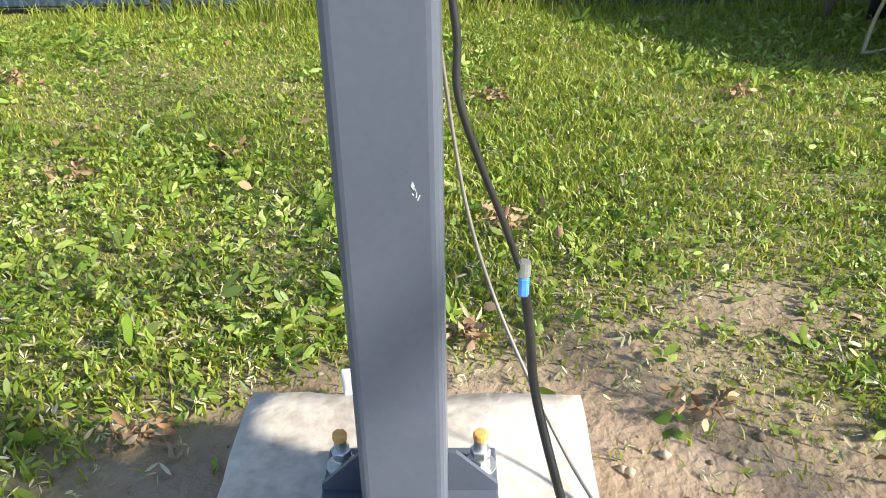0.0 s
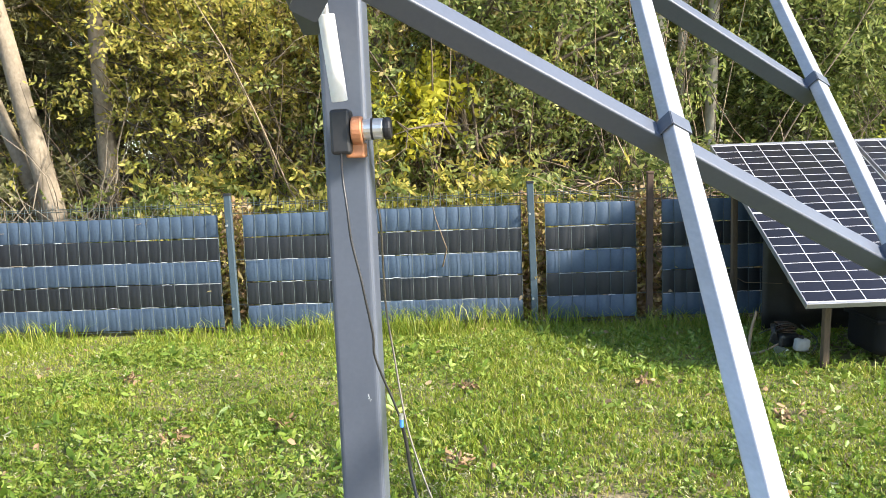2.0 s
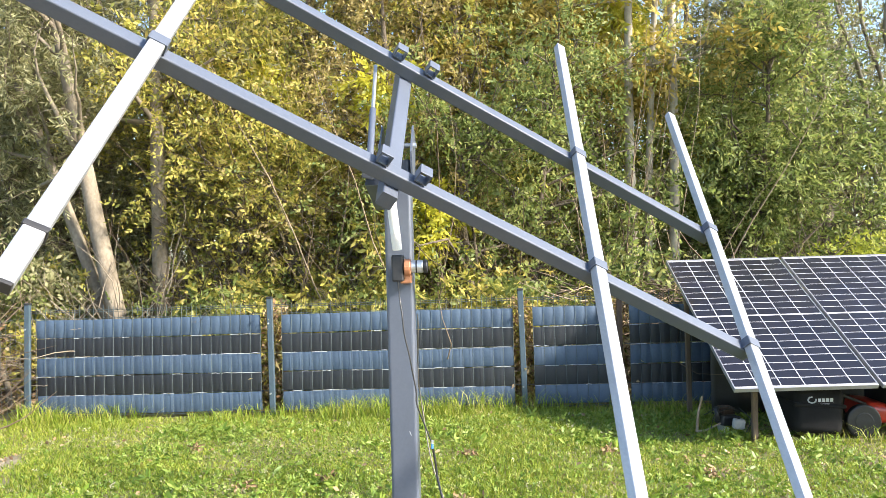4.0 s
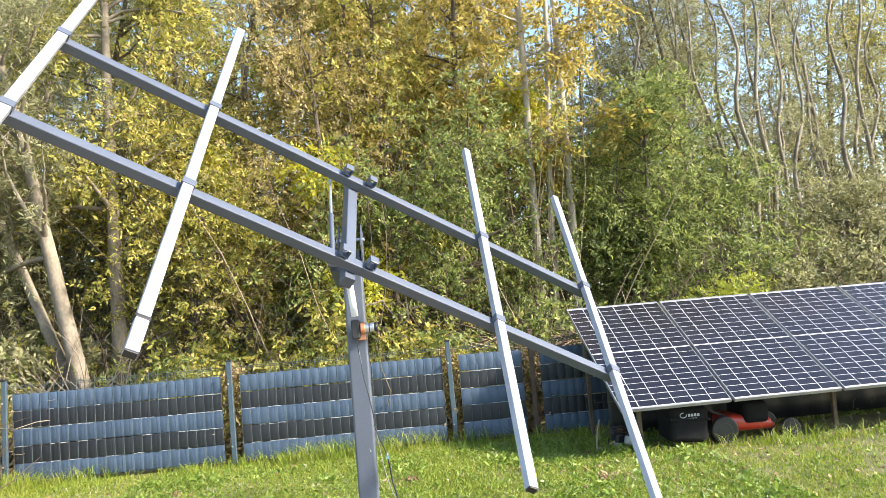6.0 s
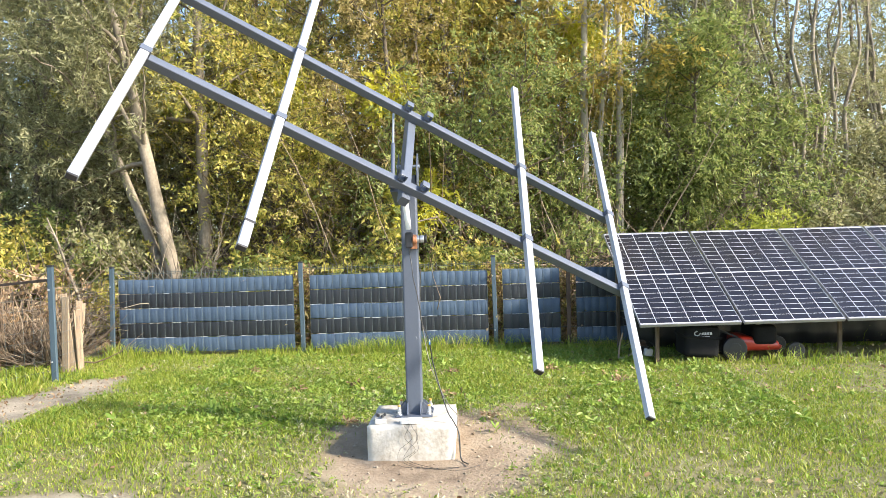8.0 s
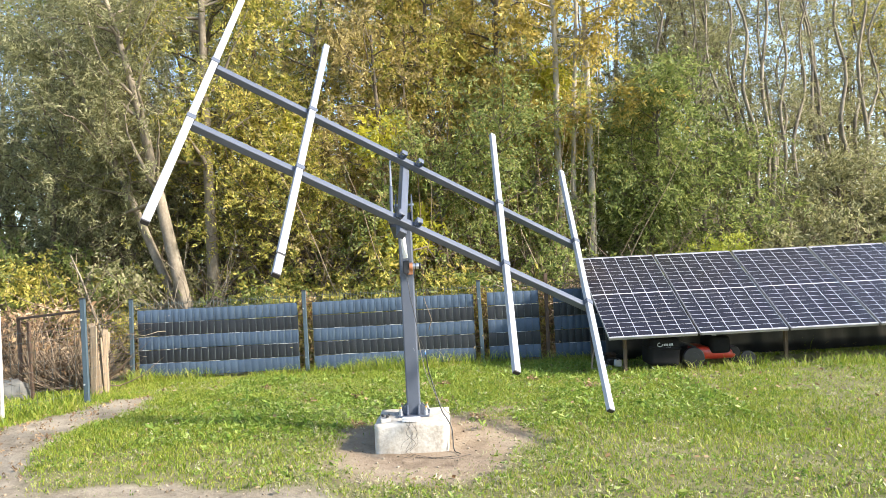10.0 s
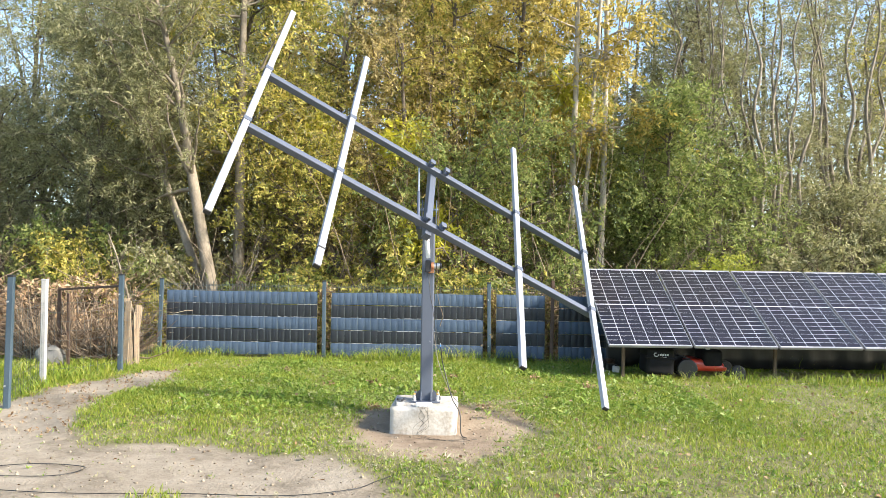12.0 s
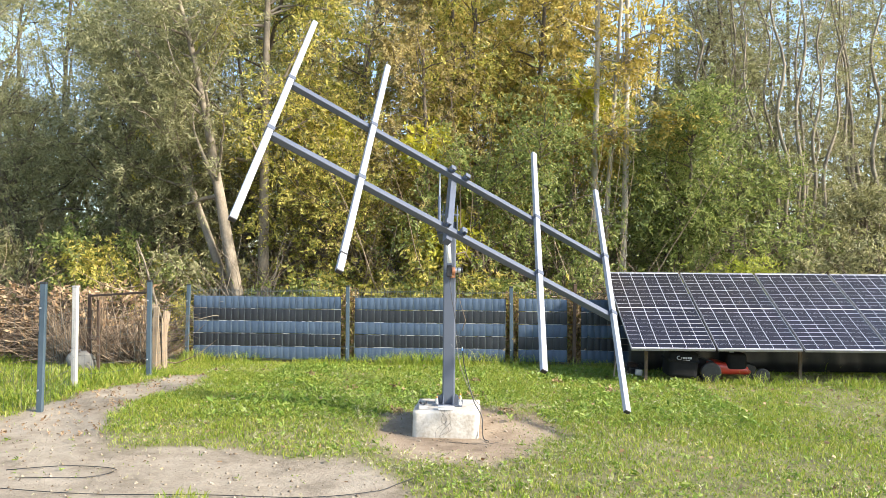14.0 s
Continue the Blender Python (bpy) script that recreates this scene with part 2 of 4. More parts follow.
class Tubes:
    """Gathers tapered tubes into one mesh."""

    def __init__(self):
        self.v, self.f, self.n = [], [], 0

    def add(self, pts, r0, r1, sides=6):
        pts = np.asarray(pts, float)
        k = len(pts)
        d = np.gradient(pts, axis=0)
        d /= np.linalg.norm(d, axis=1, keepdims=True) + 1e-9
        ref = np.array([1.0, 0, 0]) if abs(d[0][0]) < 0.8 else np.array([0, 1.0, 0])
        a = np.cross(d, ref)
        a /= np.linalg.norm(a, axis=1, keepdims=True) + 1e-9
        b = np.cross(d, a)
        ang = np.linspace(0, 2 * np.pi, sides, endpoint=False)
        r = np.linspace(r0, r1, k)[:, None, None]
        ring = pts[:, None, :] + r * (np.cos(ang)[None, :, None] * a[:, None, :] + np.sin(ang)[None, :, None] * b[:, None, :])
        self.v.append(ring.reshape(-1, 3))
        i, j = np.meshgrid(np.arange(k - 1), np.arange(sides), indexing="ij")
        j2 = (j + 1) % sides
        q = np.stack([i * sides + j, i * sides + j2, (i + 1) * sides + j2, (i + 1) * sides + j], -1).reshape(-1, 4)
        self.f.append(q + self.n)
        self.n += k * sides
        return self

    def make(self, name, mat, parent=None, label="", smooth=True):
        return mesh_object(name, np.concatenate(self.v), [np.concatenate(self.f)], mat, parent, label, smooth)


# ---- the ground ----
SAND = np.array([(-14, 0.4), (-6, 0.7), (-4.6, 0.85), (-4.35, 1.6), (-4.05, 3.1), (-3.45, 3.6), (-3.05, 2.7), (-3.55, 1.45), (-3.25, 0.45), (-2.72, -0.19), (-2.28, 0.04),
                 (-1.76, 0.14), (-1.21, -0.25), (-0.69, -0.3), (-0.34, -0.84), (-0.05, -1.26), (0.5, -2.4), (1.0, -5), (1.2, -9), (-14, -9)])


def inside_by(poly, x, y):
    """Signed distance to a polygon's edge, positive inside."""
    best = np.full(x.shape, 1e9)
    odd = np.zeros(x.shape, bool)
    for (x0, y0), (x1, y1) in zip(poly, np.roll(poly, -1, 0)):
        t = np.clip(((x - x0) * (x1 - x0) + (y - y0) * (y1 - y0)) / ((x1 - x0) ** 2 + (y1 - y0) ** 2), 0, 1)
        best = np.minimum(best, np.hypot(x - x0 - t * (x1 - x0), y - y0 - t * (y1 - y0)))
        cross = (y0 > y) != (y1 > y)
        with np.errstate(divide="ignore", invalid="ignore"):
            odd ^= cross & (x < (x1 - x0) * (y - y0) / (y1 - y0 + 1e-12) + x0)
    return np.where(odd, best, -best)


WAVES = [(rng.uniform(-1, 1, 2) * s, rng.uniform(0, 6.28), 1 / (1 + 0.25 * s)) for s in (0.8, 1.3, 2, 3, 4.5, 7, 10, 14, 18, 24) for _ in range(3)]


def waviness(x, y):
    return sum(a * np.sin(k[0] * x + k[1] * y + p) for k, p, a in WAVES) / 3.0


def earth_mask(x, y):
    w = waviness(x * 1.3 + 3, y * 1.3)
    around = 0.98 - np.hypot((x + 0.02) / np.where(x > 0, 0.92, 1.12), (y - 0.66) / np.where(y > 0.66, 1.12, 1.15)) + 0.20 * w
    bare = np.exp(-(((x - 0.75) / 0.35) ** 2 + ((y - 1.75) / 0.22) ** 2)) * 0.45 - 0.36 + 0.2 * w
    return np.clip(np.maximum(around * 3.6, bare * 2), 0, 1)


def sand_mask(x, y):
    return np.clip((inside_by(SAND, x, y) + 0.16 * waviness(x, y)) * 5 + 0.35, 0, 1)


def ground_z(x, y):
    s = np.clip((1.5 - y) / 1.1, 0, 1)
    near = np.exp(-((x / 14.0) ** 2 + ((y - 1) / 12.0) ** 2))
    pit = 0.02 * np.exp(-(((x + 0.03) / 0.7) ** 2 + ((y - 0.7) / 0.7) ** 2))
    return (-0.09 * s * s * (3 - 2 * s) - pit + 0.012 * waviness(x, y) * (0.4 + 0.6 * np.clip(np.hypot(x, y - 0.9) - 0.4, 0, 1))) * near


def spread(lo, hi, step, far):
    core = np.arange(lo, hi + step / 2, step)
    out = step * 1.3 ** np.arange(1, 45)
    out = np.cumsum(out)
    out = out[out < far]
    return np.concatenate([(lo - out)[::-1], core, hi + out])


gx, gy = spread(-6.5, 7.5, 0.06, 900), spread(-5.5, 6.0, 0.06, 900)
GX, GY = np.meshgrid(gx, gy, indexing="ij")
gi, gj = np.meshgrid(np.arange(len(gx) - 1), np.arange(len(gy) - 1), indexing="ij")
w = len(gy)
ground = mesh_object("ground", np.stack([GX, GY, ground_z(GX, GY)], -1), [np.stack([gi * w + gj, (gi + 1) * w + gj, (gi + 1) * w + gj + 1, gi * w + gj + 1], -1).reshape(-1, 4)], M_GROUND, smooth=True)
tagged(ground, "uneven garden ground with turf, bare earth and sand", "ground", kind="structure")
for key, values in (("earth", earth_mask(GX, GY)), ("sand", sand_mask(GX, GY))):
    ground.data.attributes.new(key, "FLOAT", "POINT").data.foreach_set("value", values.ravel().astype(np.float32))


# ---- concrete block and the tracker on it ----
POST = Vector((-0.03, 0.96, 0))
TOP = 0.147
bm = bmesh.new()
bmesh.ops.create_cube(bm, size=1.0, matrix=Matrix.Diagonal((0.62, 0.66, 0.42, 1)))
bmesh.ops.subdivide_edges(bm, edges=bm.edges[:], cuts=11, use_grid_fill=True)
for v in bm.verts:
    c = v.co
    ex, ey, ez = abs(c.x) / 0.31, abs(c.y) / 0.33, abs(c.z) / 0.21
    near_edge = sorted((ex, ey, ez))[1]
    chip = noise.noise(Vector(c) * 13 + Vector((4, 1, 2)))
    k = max(0.0, near_edge - 0.9) * 10
    c -= Vector(c).normalized() * k * (0.006 + 0.012 * max(0, chip))
    c += Vector((noise.noise(Vector(c) * 6), noise.noise(Vector(c) * 6 + Vector((9, 0, 0))), noise.noise(Vector(c) * 6 + Vector((0, 9, 0))))) * 0.004
    if c.z < 0:
        c.x *= 1.0 + 0.03 * (-c.z / 0.21)
bm.transform(pose(-0.038, 0.93, TOP - 0.21, 0, 0, -1))
block = part("concrete_block", bm, M_CONC, smooth=True)
tagged(block, "square pale cast concrete footing block with chipped edges", "concrete block")

tracker = thing("solar_tracker", "dark grey steel solar tracker with bare galvanised rails, without panels", "solar tracker", at=(POST.x, POST.y, TOP))


def tpart(name, bm, mat, label="", parent=None, smooth=False):
    """A part given in world metres under the tracker or one of its parts."""
    bm.transform(Matrix.Translation((-POST.x, -POST.y, -TOP)))
    return part(name, bm, mat, parent or tracker, label, smooth)


tpart("base_plate", box(0.275, 0.275, 0.014, pose(POST.x, POST.y, TOP + 0.008), 0.003), M_STEEL)
POST_TOP = 1.93
tpart("post", bar(0.12, 0.12, POST_TOP - TOP - 0.015, pose(POST.x, POST.y, (POST_TOP + TOP + 0.015) / 2), 0.014), M_STEEL, "square grey steel post with a scratch", smooth=False)
for sx, sy in ((-1, 0), (1, 0), (0, -1), (0, 1)):
    for off in (-0.048, 0.048):
        g = bmesh.new()
        pts = [(0.0, 0), (0.076, 0), (0.076, 0.012), (0.012, 0.078), (0.0, 0.078)]
        lo = [g.verts.new((x, -0.004, z)) for x, z in pts]
        hi = [g.verts.new((x, 0.004, z)) for x, z in pts]
        g.faces.new(lo), g.faces.new(hi[::-1])
        for i in range(5):
            g.faces.new((lo[i], hi[i], hi[(i + 1) % 5], lo[(i + 1) % 5]))
        bmesh.ops.recalc_face_normals(g, faces=g.faces[:])
        a = math.degrees(math.atan2(sy, sx))
        g.transform(Matrix.Translation((POST.x, POST.y, TOP + 0.0155)) @ pose(0, 0, 0, 0, 0, a) @ pose(0.0605, off, 0))
        tpart("gusset", g, M_STEEL)
for sx in (-1, 1):
    for sy in (-1, 1):
        bx, by, z0 = POST.x + sx * 0.111, POST.y + sy * 0.095, TOP + 0.016
        nut = tpart("anchor_bolt", cyl(0.0175, 0.018, pose(bx, by, z0 + 0.013), 6, bevel=0.002), M_ZINC, "zinc anchor bolt with an orange cap")
        tpart("washer", cyl(0.026, 0.004, pose(bx, by, z0 + 0.002), 20), M_ZINC, parent=nut)
        tpart("thread", cyl(0.0105, 0.062, pose(bx, by, z0 + 0.031), 14), M_ZINC, parent=nut)
        tpart("lock_nut", cyl(0.0165, 0.014, pose(bx, by, z0 + 0.031, 0, 0, 20), 6, bevel=0.002), M_ZINC, parent=nut)
        tpart("cap", cyl(0.0118, 0.014, pose(bx, by, z0 + 0.064), 14, bevel=0.003), M_ORANGE, "orange plastic cap", parent=nut)

# the tilted turning axis: u along the cross beams, v up the axis, w away from it
AXIS_AT, AXIS_AZ, AXIS_EL, TURNED = Vector((-0.0045, 0.7235, 1.6837)), 1.37, 42.86, 35.5
az, el, th = radians(AXIS_AZ), radians(AXIS_EL), radians(TURNED)
V = Vector((math.sin(az) * math.cos(el), math.cos(az) * math.cos(el), math.sin(el)))
S = Vector((math.cos(az), -math.sin(az), 0))
N = S.cross(V)
U = math.cos(th) * S - math.sin(th) * N
W = math.sin(th) * S + math.cos(th) * N
FRAME = Matrix.Translation(AXIS_AT) @ Matrix((U, V, W)).transposed().to_4x4()
RAIL_W, BEAM_W = 0.209, 0.154
U_MID = -0.10
V_LOW, V_HIGH = 0.0, 0.8546
alongu = pose(0, 0, 0, 0, 90, 0)
alongv = pose(0, 0, 0, -90, 0, 0)
for v in (V_LOW, V_HIGH):
    beam = tpart("cross_beam", bar(0.064, 0.062, 3.87, FRAME @ pose(-0.083, v, BEAM_W) @ alongu, 0.007), M_STEEL, "long grey square steel beam")
    for u in (U_MID - 0.087, U_MID + 0.088):
        lug = bmesh.new()
        box(0.055, 0.006, 0.055, pose(0, 0.024, 0), 0.001, lug)
        box(0.055, 0.006, 0.055, pose(0, -0.024, 0), 0.001, lug)
        box(0.006, 0.044, 0.055, pose(0.0245, 0, 0), 0.001, lug)
        box(0.006, 0.044, 0.055, pose(-0.0245, 0, 0), 0.001, lug)
        lug.transform(FRAME @ pose(u, v + 0.004, BEAM_W + 0.068) @ pose(0, 0, 0, 90, 0, 0))
        tpart("lug", lug, M_STEEL, parent=beam)
for u in (-1.989, -1.100, 0.886, 1.823):
    rail = tpart("rail", bar(0.058, 0.044, 3.25, FRAME @ pose(u, 0.415, RAIL_W) @ alongv, 0.006), M_ALU, "pale galvanised steel rail")
    for v in (V_LOW, V_HIGH):
        clamp = bmesh.new()
        box(0.068, 0.05, 0.004, pose(0, 0, 0.025), 0.001, clamp)
        for s in (-1, 1):
            box(0.004, 0.05, 0.065, pose(s * 0.034, 0, -0.008), 0.001, clamp)
        clamp.transform(FRAME @ pose(u, v, RAIL_W))
        tpart("clamp", clamp, M_STEEL, "grey saddle clamp", parent=rail)
    for v in (-1.214, 2.044):
        tpart("end_cap", box(0.054, 0.012, 0.040, FRAME @ pose(u, v, RAIL_W), 0.003), M_BLACK, "black plastic end cap", parent=rail)
# strap near the foot of one rail
tpart("strap", box(0.066, 0.02, 0.05, FRAME @ pose(-1.100, -1.02, RAIL_W), 0.003), M_BLACK, "black strap round a rail")
# axis tube, bearing block, head of the post
tube = tpart("axis_tube", bar(0.068, 0.072, 1.02, FRAME @ pose(U_MID, 0.43, BEAM_W - 0.069) @ alongv, 0.007), M_STEEL)
for s in (-0.058, 0.058):
    g = bmesh.new()
    prof = [(POST.y - 0.05, 1.84), (POST.y + 0.055, 1.80), (POST.y + 0.13, 2.05), (POST.y + 0.05, 2.10), (POST.y - 0.10, 1.96), (POST.y - 0.08, 1.86)]
    lo = [g.verts.new((s - 0.004, y, z)) for y, z in prof]
    hi = [g.verts.new((s + 0.004, y, z)) for y, z in prof]
    g.faces.new(lo), g.faces.new(hi[::-1])
    for i in range(6):
        g.faces.new((lo[i], hi[i], hi[(i + 1) % 6], lo[(i + 1) % 6]))
    bmesh.ops.recalc_face_normals(g, faces=g.faces[:])
    g.transform(Matrix.Translation((POST.x + (0.012 if s > 0 else -0.012), 0, 0)))
    tpart("side_plate", g, M_STEEL)
m, d = along((POST.x - 0.085, POST.y, 2.00), (POST.x + 0.088, POST.y, 2.00))
tpart("pivot_pin", cyl(0.012, d, m, 14), M_ZINC)
# arm that the lower actuator pushes
arm = tpart("actuator_arm", bar(0.07, 0.062, 0.22, Matrix.Translation((-0.10, 0.82, 1.785)) @ pose(0, 0, 0, 66, 0, -4), 0.004), M_STEEL)
tpart("arm_bracket", box(0.075, 0.08, 0.045, Matrix.Translation((-0.045, 0.76, 1.835)) @ pose(0, 0, 0, 20, 30, 10), 0.003), M_STEEL, parent=arm)
m, d = along((-0.045, 0.80, 1.742), (-0.028, 0.835, 1.53))
act = tpart("actuator", cyl(0.021, d, m, 18, bevel=0.003), M_WHITE, "white linear actuator with a copper-coloured motor", smooth=True)
m, d = along((-0.046, 0.80, 1.74), (-0.049, 0.795, 1.785))
tpart("rod", cyl(0.010, d, m, 12), M_ZINC, parent=act)
m, d = along((-0.028, 0.835, 1.535), (-0.026, 0.845, 1.40))
tpart("gearbox", box(0.052, 0.062, 0.115, Matrix.Translation((-0.028, 0.845, 1.452)), 0.008), M_BLACK, parent=act)
m, d = along((0.0, 0.838, 1.455), (0.028, 0.838, 1.455))
tpart("motor_band", cyl(0.036, d, m, 20, bevel=0.004), M_COPPER, parent=act, smooth=False)
tpart("mount", box(0.05, 0.05, 0.04, Matrix.Translation((0.004, 0.868, 1.405)), 0.006), M_COPPER, parent=act)
m, d = along((0.028, 0.838, 1.457), (0.082, 0.838, 1.457))
tpart("motor", cyl(0.027, d, m, 20, bevel=0.004), M_ZINC, parent=act)
m, d = along((0.082, 0.838, 1.457), (0.102, 0.838, 1.457))
tpart("motor_cap", cyl(0.029, d, m, 20, bevel=0.006), M_BLACK, parent=act)
m, d = along((0.05, 0.838, 1.457), (0.056, 0.838, 1.457))
tpart("motor_ring", cyl(0.0285, d, m, 20), M_BLACK, parent=act)
# slim rod of the second actuator, beside the axis tube
p, q = FRAME @ Vector((U_MID - 0.08, 0.10, 0.05)), FRAME @ Vector((U_MID - 0.15, 0.88, 0.08))
m, d = along(p, p.lerp(q, 0.55))
act2 = tpart("tilt_actuator", cyl(0.015, d, m, 16, bevel=0.003), M_STEEL, "slim grey actuator beside the axis tube", smooth=True)
m, d = along(p.lerp(q, 0.55), q)
tpart("rod", cyl(0.009, d, m, 10), M_ZINC, parent=act2)
tpart("clevis", box(0.05, 0.06, 0.05, Matrix.Translation(p) @ pose(0, 0, 0, 20, 15, 5), 0.004), M_STEEL, parent=act2)
# worn paint on the post
chip = bmesh.new()
for i in range(9):
    a = rng.uniform(-1, 1, 2)
    box(0.0014, 0.0008, 0.003 + 0.004 * rng.random(), pose(0.001 + 0.0035 * a[0], POST.y - 0.0602, 0.725 + 0.010 * a[1], 0, 30 * a[0], 0), 0, chip)
tpart("scratch", chip, M_PALEGREY, "bare metal scratch in the paint")


# ---- cables and small things on the block ----
def cable(name, label, points, r, mat=M_CABLE):
    ob = Tubes().add(smooth_line(points, 8), r, r, 8).make(name, mat)
    return tagged(ob, label, "cable")


cable("motor_cable", "black cable hanging from the motor down beside the post", [(-0.03, 0.825, 1.40), (-0.018, 0.76, 1.34), (-0.006, 0.735, 1.26), (0.002, 0.728, 1.18), (0.020, 0.728, 1.09), (0.030, 0.728, 1.03), (0.044, 0.73, 0.94), (0.045, 0.73, 0.89), (0.063, 0.735, 0.83), (0.083, 0.74, 0.775), (0.104, 0.744, 0.712)], 0.0032)
cable("motor_cable", "thick black cable running from a blue connector down over the block", [(0.104, 0.744, 0.71), (0.114, 0.755, 0.64), (0.122, 0.755, 0.57), (0.145, 0.72, 0.48), (0.18, 0.69, 0.36), (0.225, 0.66, 0.22), (0.262, 0.635, 0.162), (0.30, 0.60, 0.08), (0.31, 0.56, -0.08), (0.36, 0.45, -0.09)], 0.0048)
conn = thing("cable_connector", "small blue and silver cable connector", "connector", at=(0.104, 0.744, 0.705))
part("body", box(0.010, 0.010, 0.022, None, 0.003), M_BLUE, conn)
part("sleeve", cyl(0.006, 0.014, pose(0, 0, 0.018), 12), M_ZINC, conn)
cable("thin_cable", "thin grey cable slung loosely behind the post", [(0.034, 1.025, 1.24), (0.036, 1.04, 1.19), (0.022, 1.15, 1.05), (0.014, 1.24, 0.90), (0.028, 1.27, 0.75), (0.060, 1.23, 0.55), (0.105, 1.19, 0.40), (0.165, 1.11, 0.28), (0.22, 1.04, 0.19), (0.258, 0.97, 0.156), (0.286, 0.93, 0.12), (0.30, 0.88, -0.08), (0.40, 0.75, -0.08)], 0.0032, M_GREYCABLE)
for i, (dx, sway) in enumerate(((-0.03, 0.03), (0.0, -0.05), (0.02, 0.02), (0.05, -0.02))):
    cable("thin_wire", "thin dark wire trailing down the face of the block", [(-0.06 + dx, 0.66, TOP + 0.012), (-0.05 + dx, 0.588, TOP - 0.005), (-0.03 + dx + sway, 0.583, 0.06), (-0.06 + dx - sway, 0.578, -0.02), (-0.10 + dx, 0.56, -0.095), (0.05 + 4 * dx, 0.44 - 0.03 * i, -0.1), (0.3 + 3 * dx, 0.40 + 0.02 * i, -0.1)], 0.0014)
pack = thing("wiring_box", "small white plastic wiring box lying on the block", "box", at=(-0.04, 0.665, TOP))
part("body", box(0.15, 0.07, 0.024, pose(0, 0, 0.013), 0.005), M_WHITE, pack)
part("lid", box(0.152, 0.072, 0.006, pose(0, 0, 0.029), 0.002), M_WHITE, pack)
ctl = thing("control_box", "grey control box with black plugs on the block", "box", at=(-0.265, 0.70, TOP))
part("body", box(0.085, 0.11, 0.035, pose(0, 0, 0.018, 0, 0, 12), 0.006), M_PALEPOST, ctl)
for dx, dy in ((-0.02, 0.02), (0.03, 0.03), (0.02, -0.02)):
    part("plug", cyl(0.011, 0.05, pose(dx, dy, 0.05, 70, 20 * dx * 50, 0), 10, bevel=0.003), M_BLACK, ctl)
paper = bmesh.new()
box(0.13, 0.10, 0.02, pose(-0.11, 1.31, TOP - 0.02, -14, 4, 12), 0.004, paper)
tagged(part("plastic_scrap", paper, M_WHITE), "white plastic scrap leaning behind the block", "plastic scrap")


# ---- fence ----
FY = 5.12
ROW = 0.192


garden_fence = thing("garden_fence", "mesh fence woven with slate-blue and black privacy strips", "fence", at=(0, FY, 0))
side_fence = thing("side_fence", "bare wire mesh fence on metal and concrete posts", "fence", at=(-4.22, 1.08, 0))


def fence_panel(x0, x1, z0=0.045, rows=5):
    panel = new("fence_panel")
    panel.parent, panel.location, panel.empty_display_size = garden_fence, (x0, 0, 0), 0.1
    wdt = x1 - x0
    n = max(2, round(wdt / 0.1))
    for r in range(rows):
        xs = np.linspace(0, wdt, n * 6 + 1)
        ph = 0 if r % 2 == 0 else 0.5
        sag = 0.004 * np.sin(xs * 2.1 + r * 1.7 + x0)
        yy = -0.007 * np.abs(np.sin(np.pi * xs / (wdt / n)))
        zs = np.array([0, 0.02, 0.1, 0.172, 0.19])
        bulge = np.array([0.006, 0, -0.003, 0, 0.006])
        vv = np.stack([np.repeat(xs[:, None], 5, 1), yy[:, None] + bulge[None, :] * (1 if r % 2 == 0 else 0.5), z0 + r * ROW + zs[None, :] * (ROW - 0.008) / 0.19 + sag[:, None]], -1)
        back = vv + np.array([0, 0.0025, 0])
        i, j = np.meshgrid(np.arange(len(xs) - 1), np.arange(4), indexing="ij")
        q = np.stack([i * 5 + j, (i + 1) * 5 + j, (i + 1) * 5 + j + 1, i * 5 + j + 1], -1).reshape(-1, 4)
        mesh_object("strip", np.concatenate([vv.reshape(-1, 3), back.reshape(-1, 3)]), [q, q[:, ::-1] + len(xs) * 5], M_SLATE if r % 2 == 0 else M_DARK, panel)
        # pale lines painted as sun glints here and there along the strip's foot
        edge = Tubes()
        for a in np.arange(0, wdt - 0.1, 0.1):
            if rng.random() < 0.5 and r > 0:
                b = min(wdt, a + rng.uniform(0.04, 0.16))
                edge.add([(a, -0.019, z0 + r * ROW - 0.005), ((a + b) / 2, -0.021, z0 + r * ROW - 0.002 + 0.003 * rng.normal()), (b, -0.019, z0 + r * ROW - 0.005)], 0.0026, 0.0022, 4)
        if edge.n:
            tagged(edge.make("edge_glint", M_PALEGREY, panel, "pale line painted as a sun glint on the strip edge"), kind="stuff")
    wires = Tubes()
    for i in range(n * 2 + 1):
        x = wdt * i / (2 * n)
        wires.add([(x, -0.02 if i % 2 == 0 else 0.006, 0.02), (x, -0.02 if i % 2 == 0 else 0.006, 0.6), (x + 0.002 * rng.normal(), 0.0, 1.125 + 0.008 * rng.normal())], 0.0024, 0.0024, 4)
    for z in (0.03, 0.24, 0.62, 1.01, 1.075, 1.095):
        wires.add([(-0.09, 0.004, z), (wdt / 2, 0.004, z - 0.004), (wdt + 0.09, 0.004, z)], 0.0028, 0.0028, 4)
    wires.make("wire_mesh", M_WIRE, panel, "green-grey welded wire mesh")
    return panel


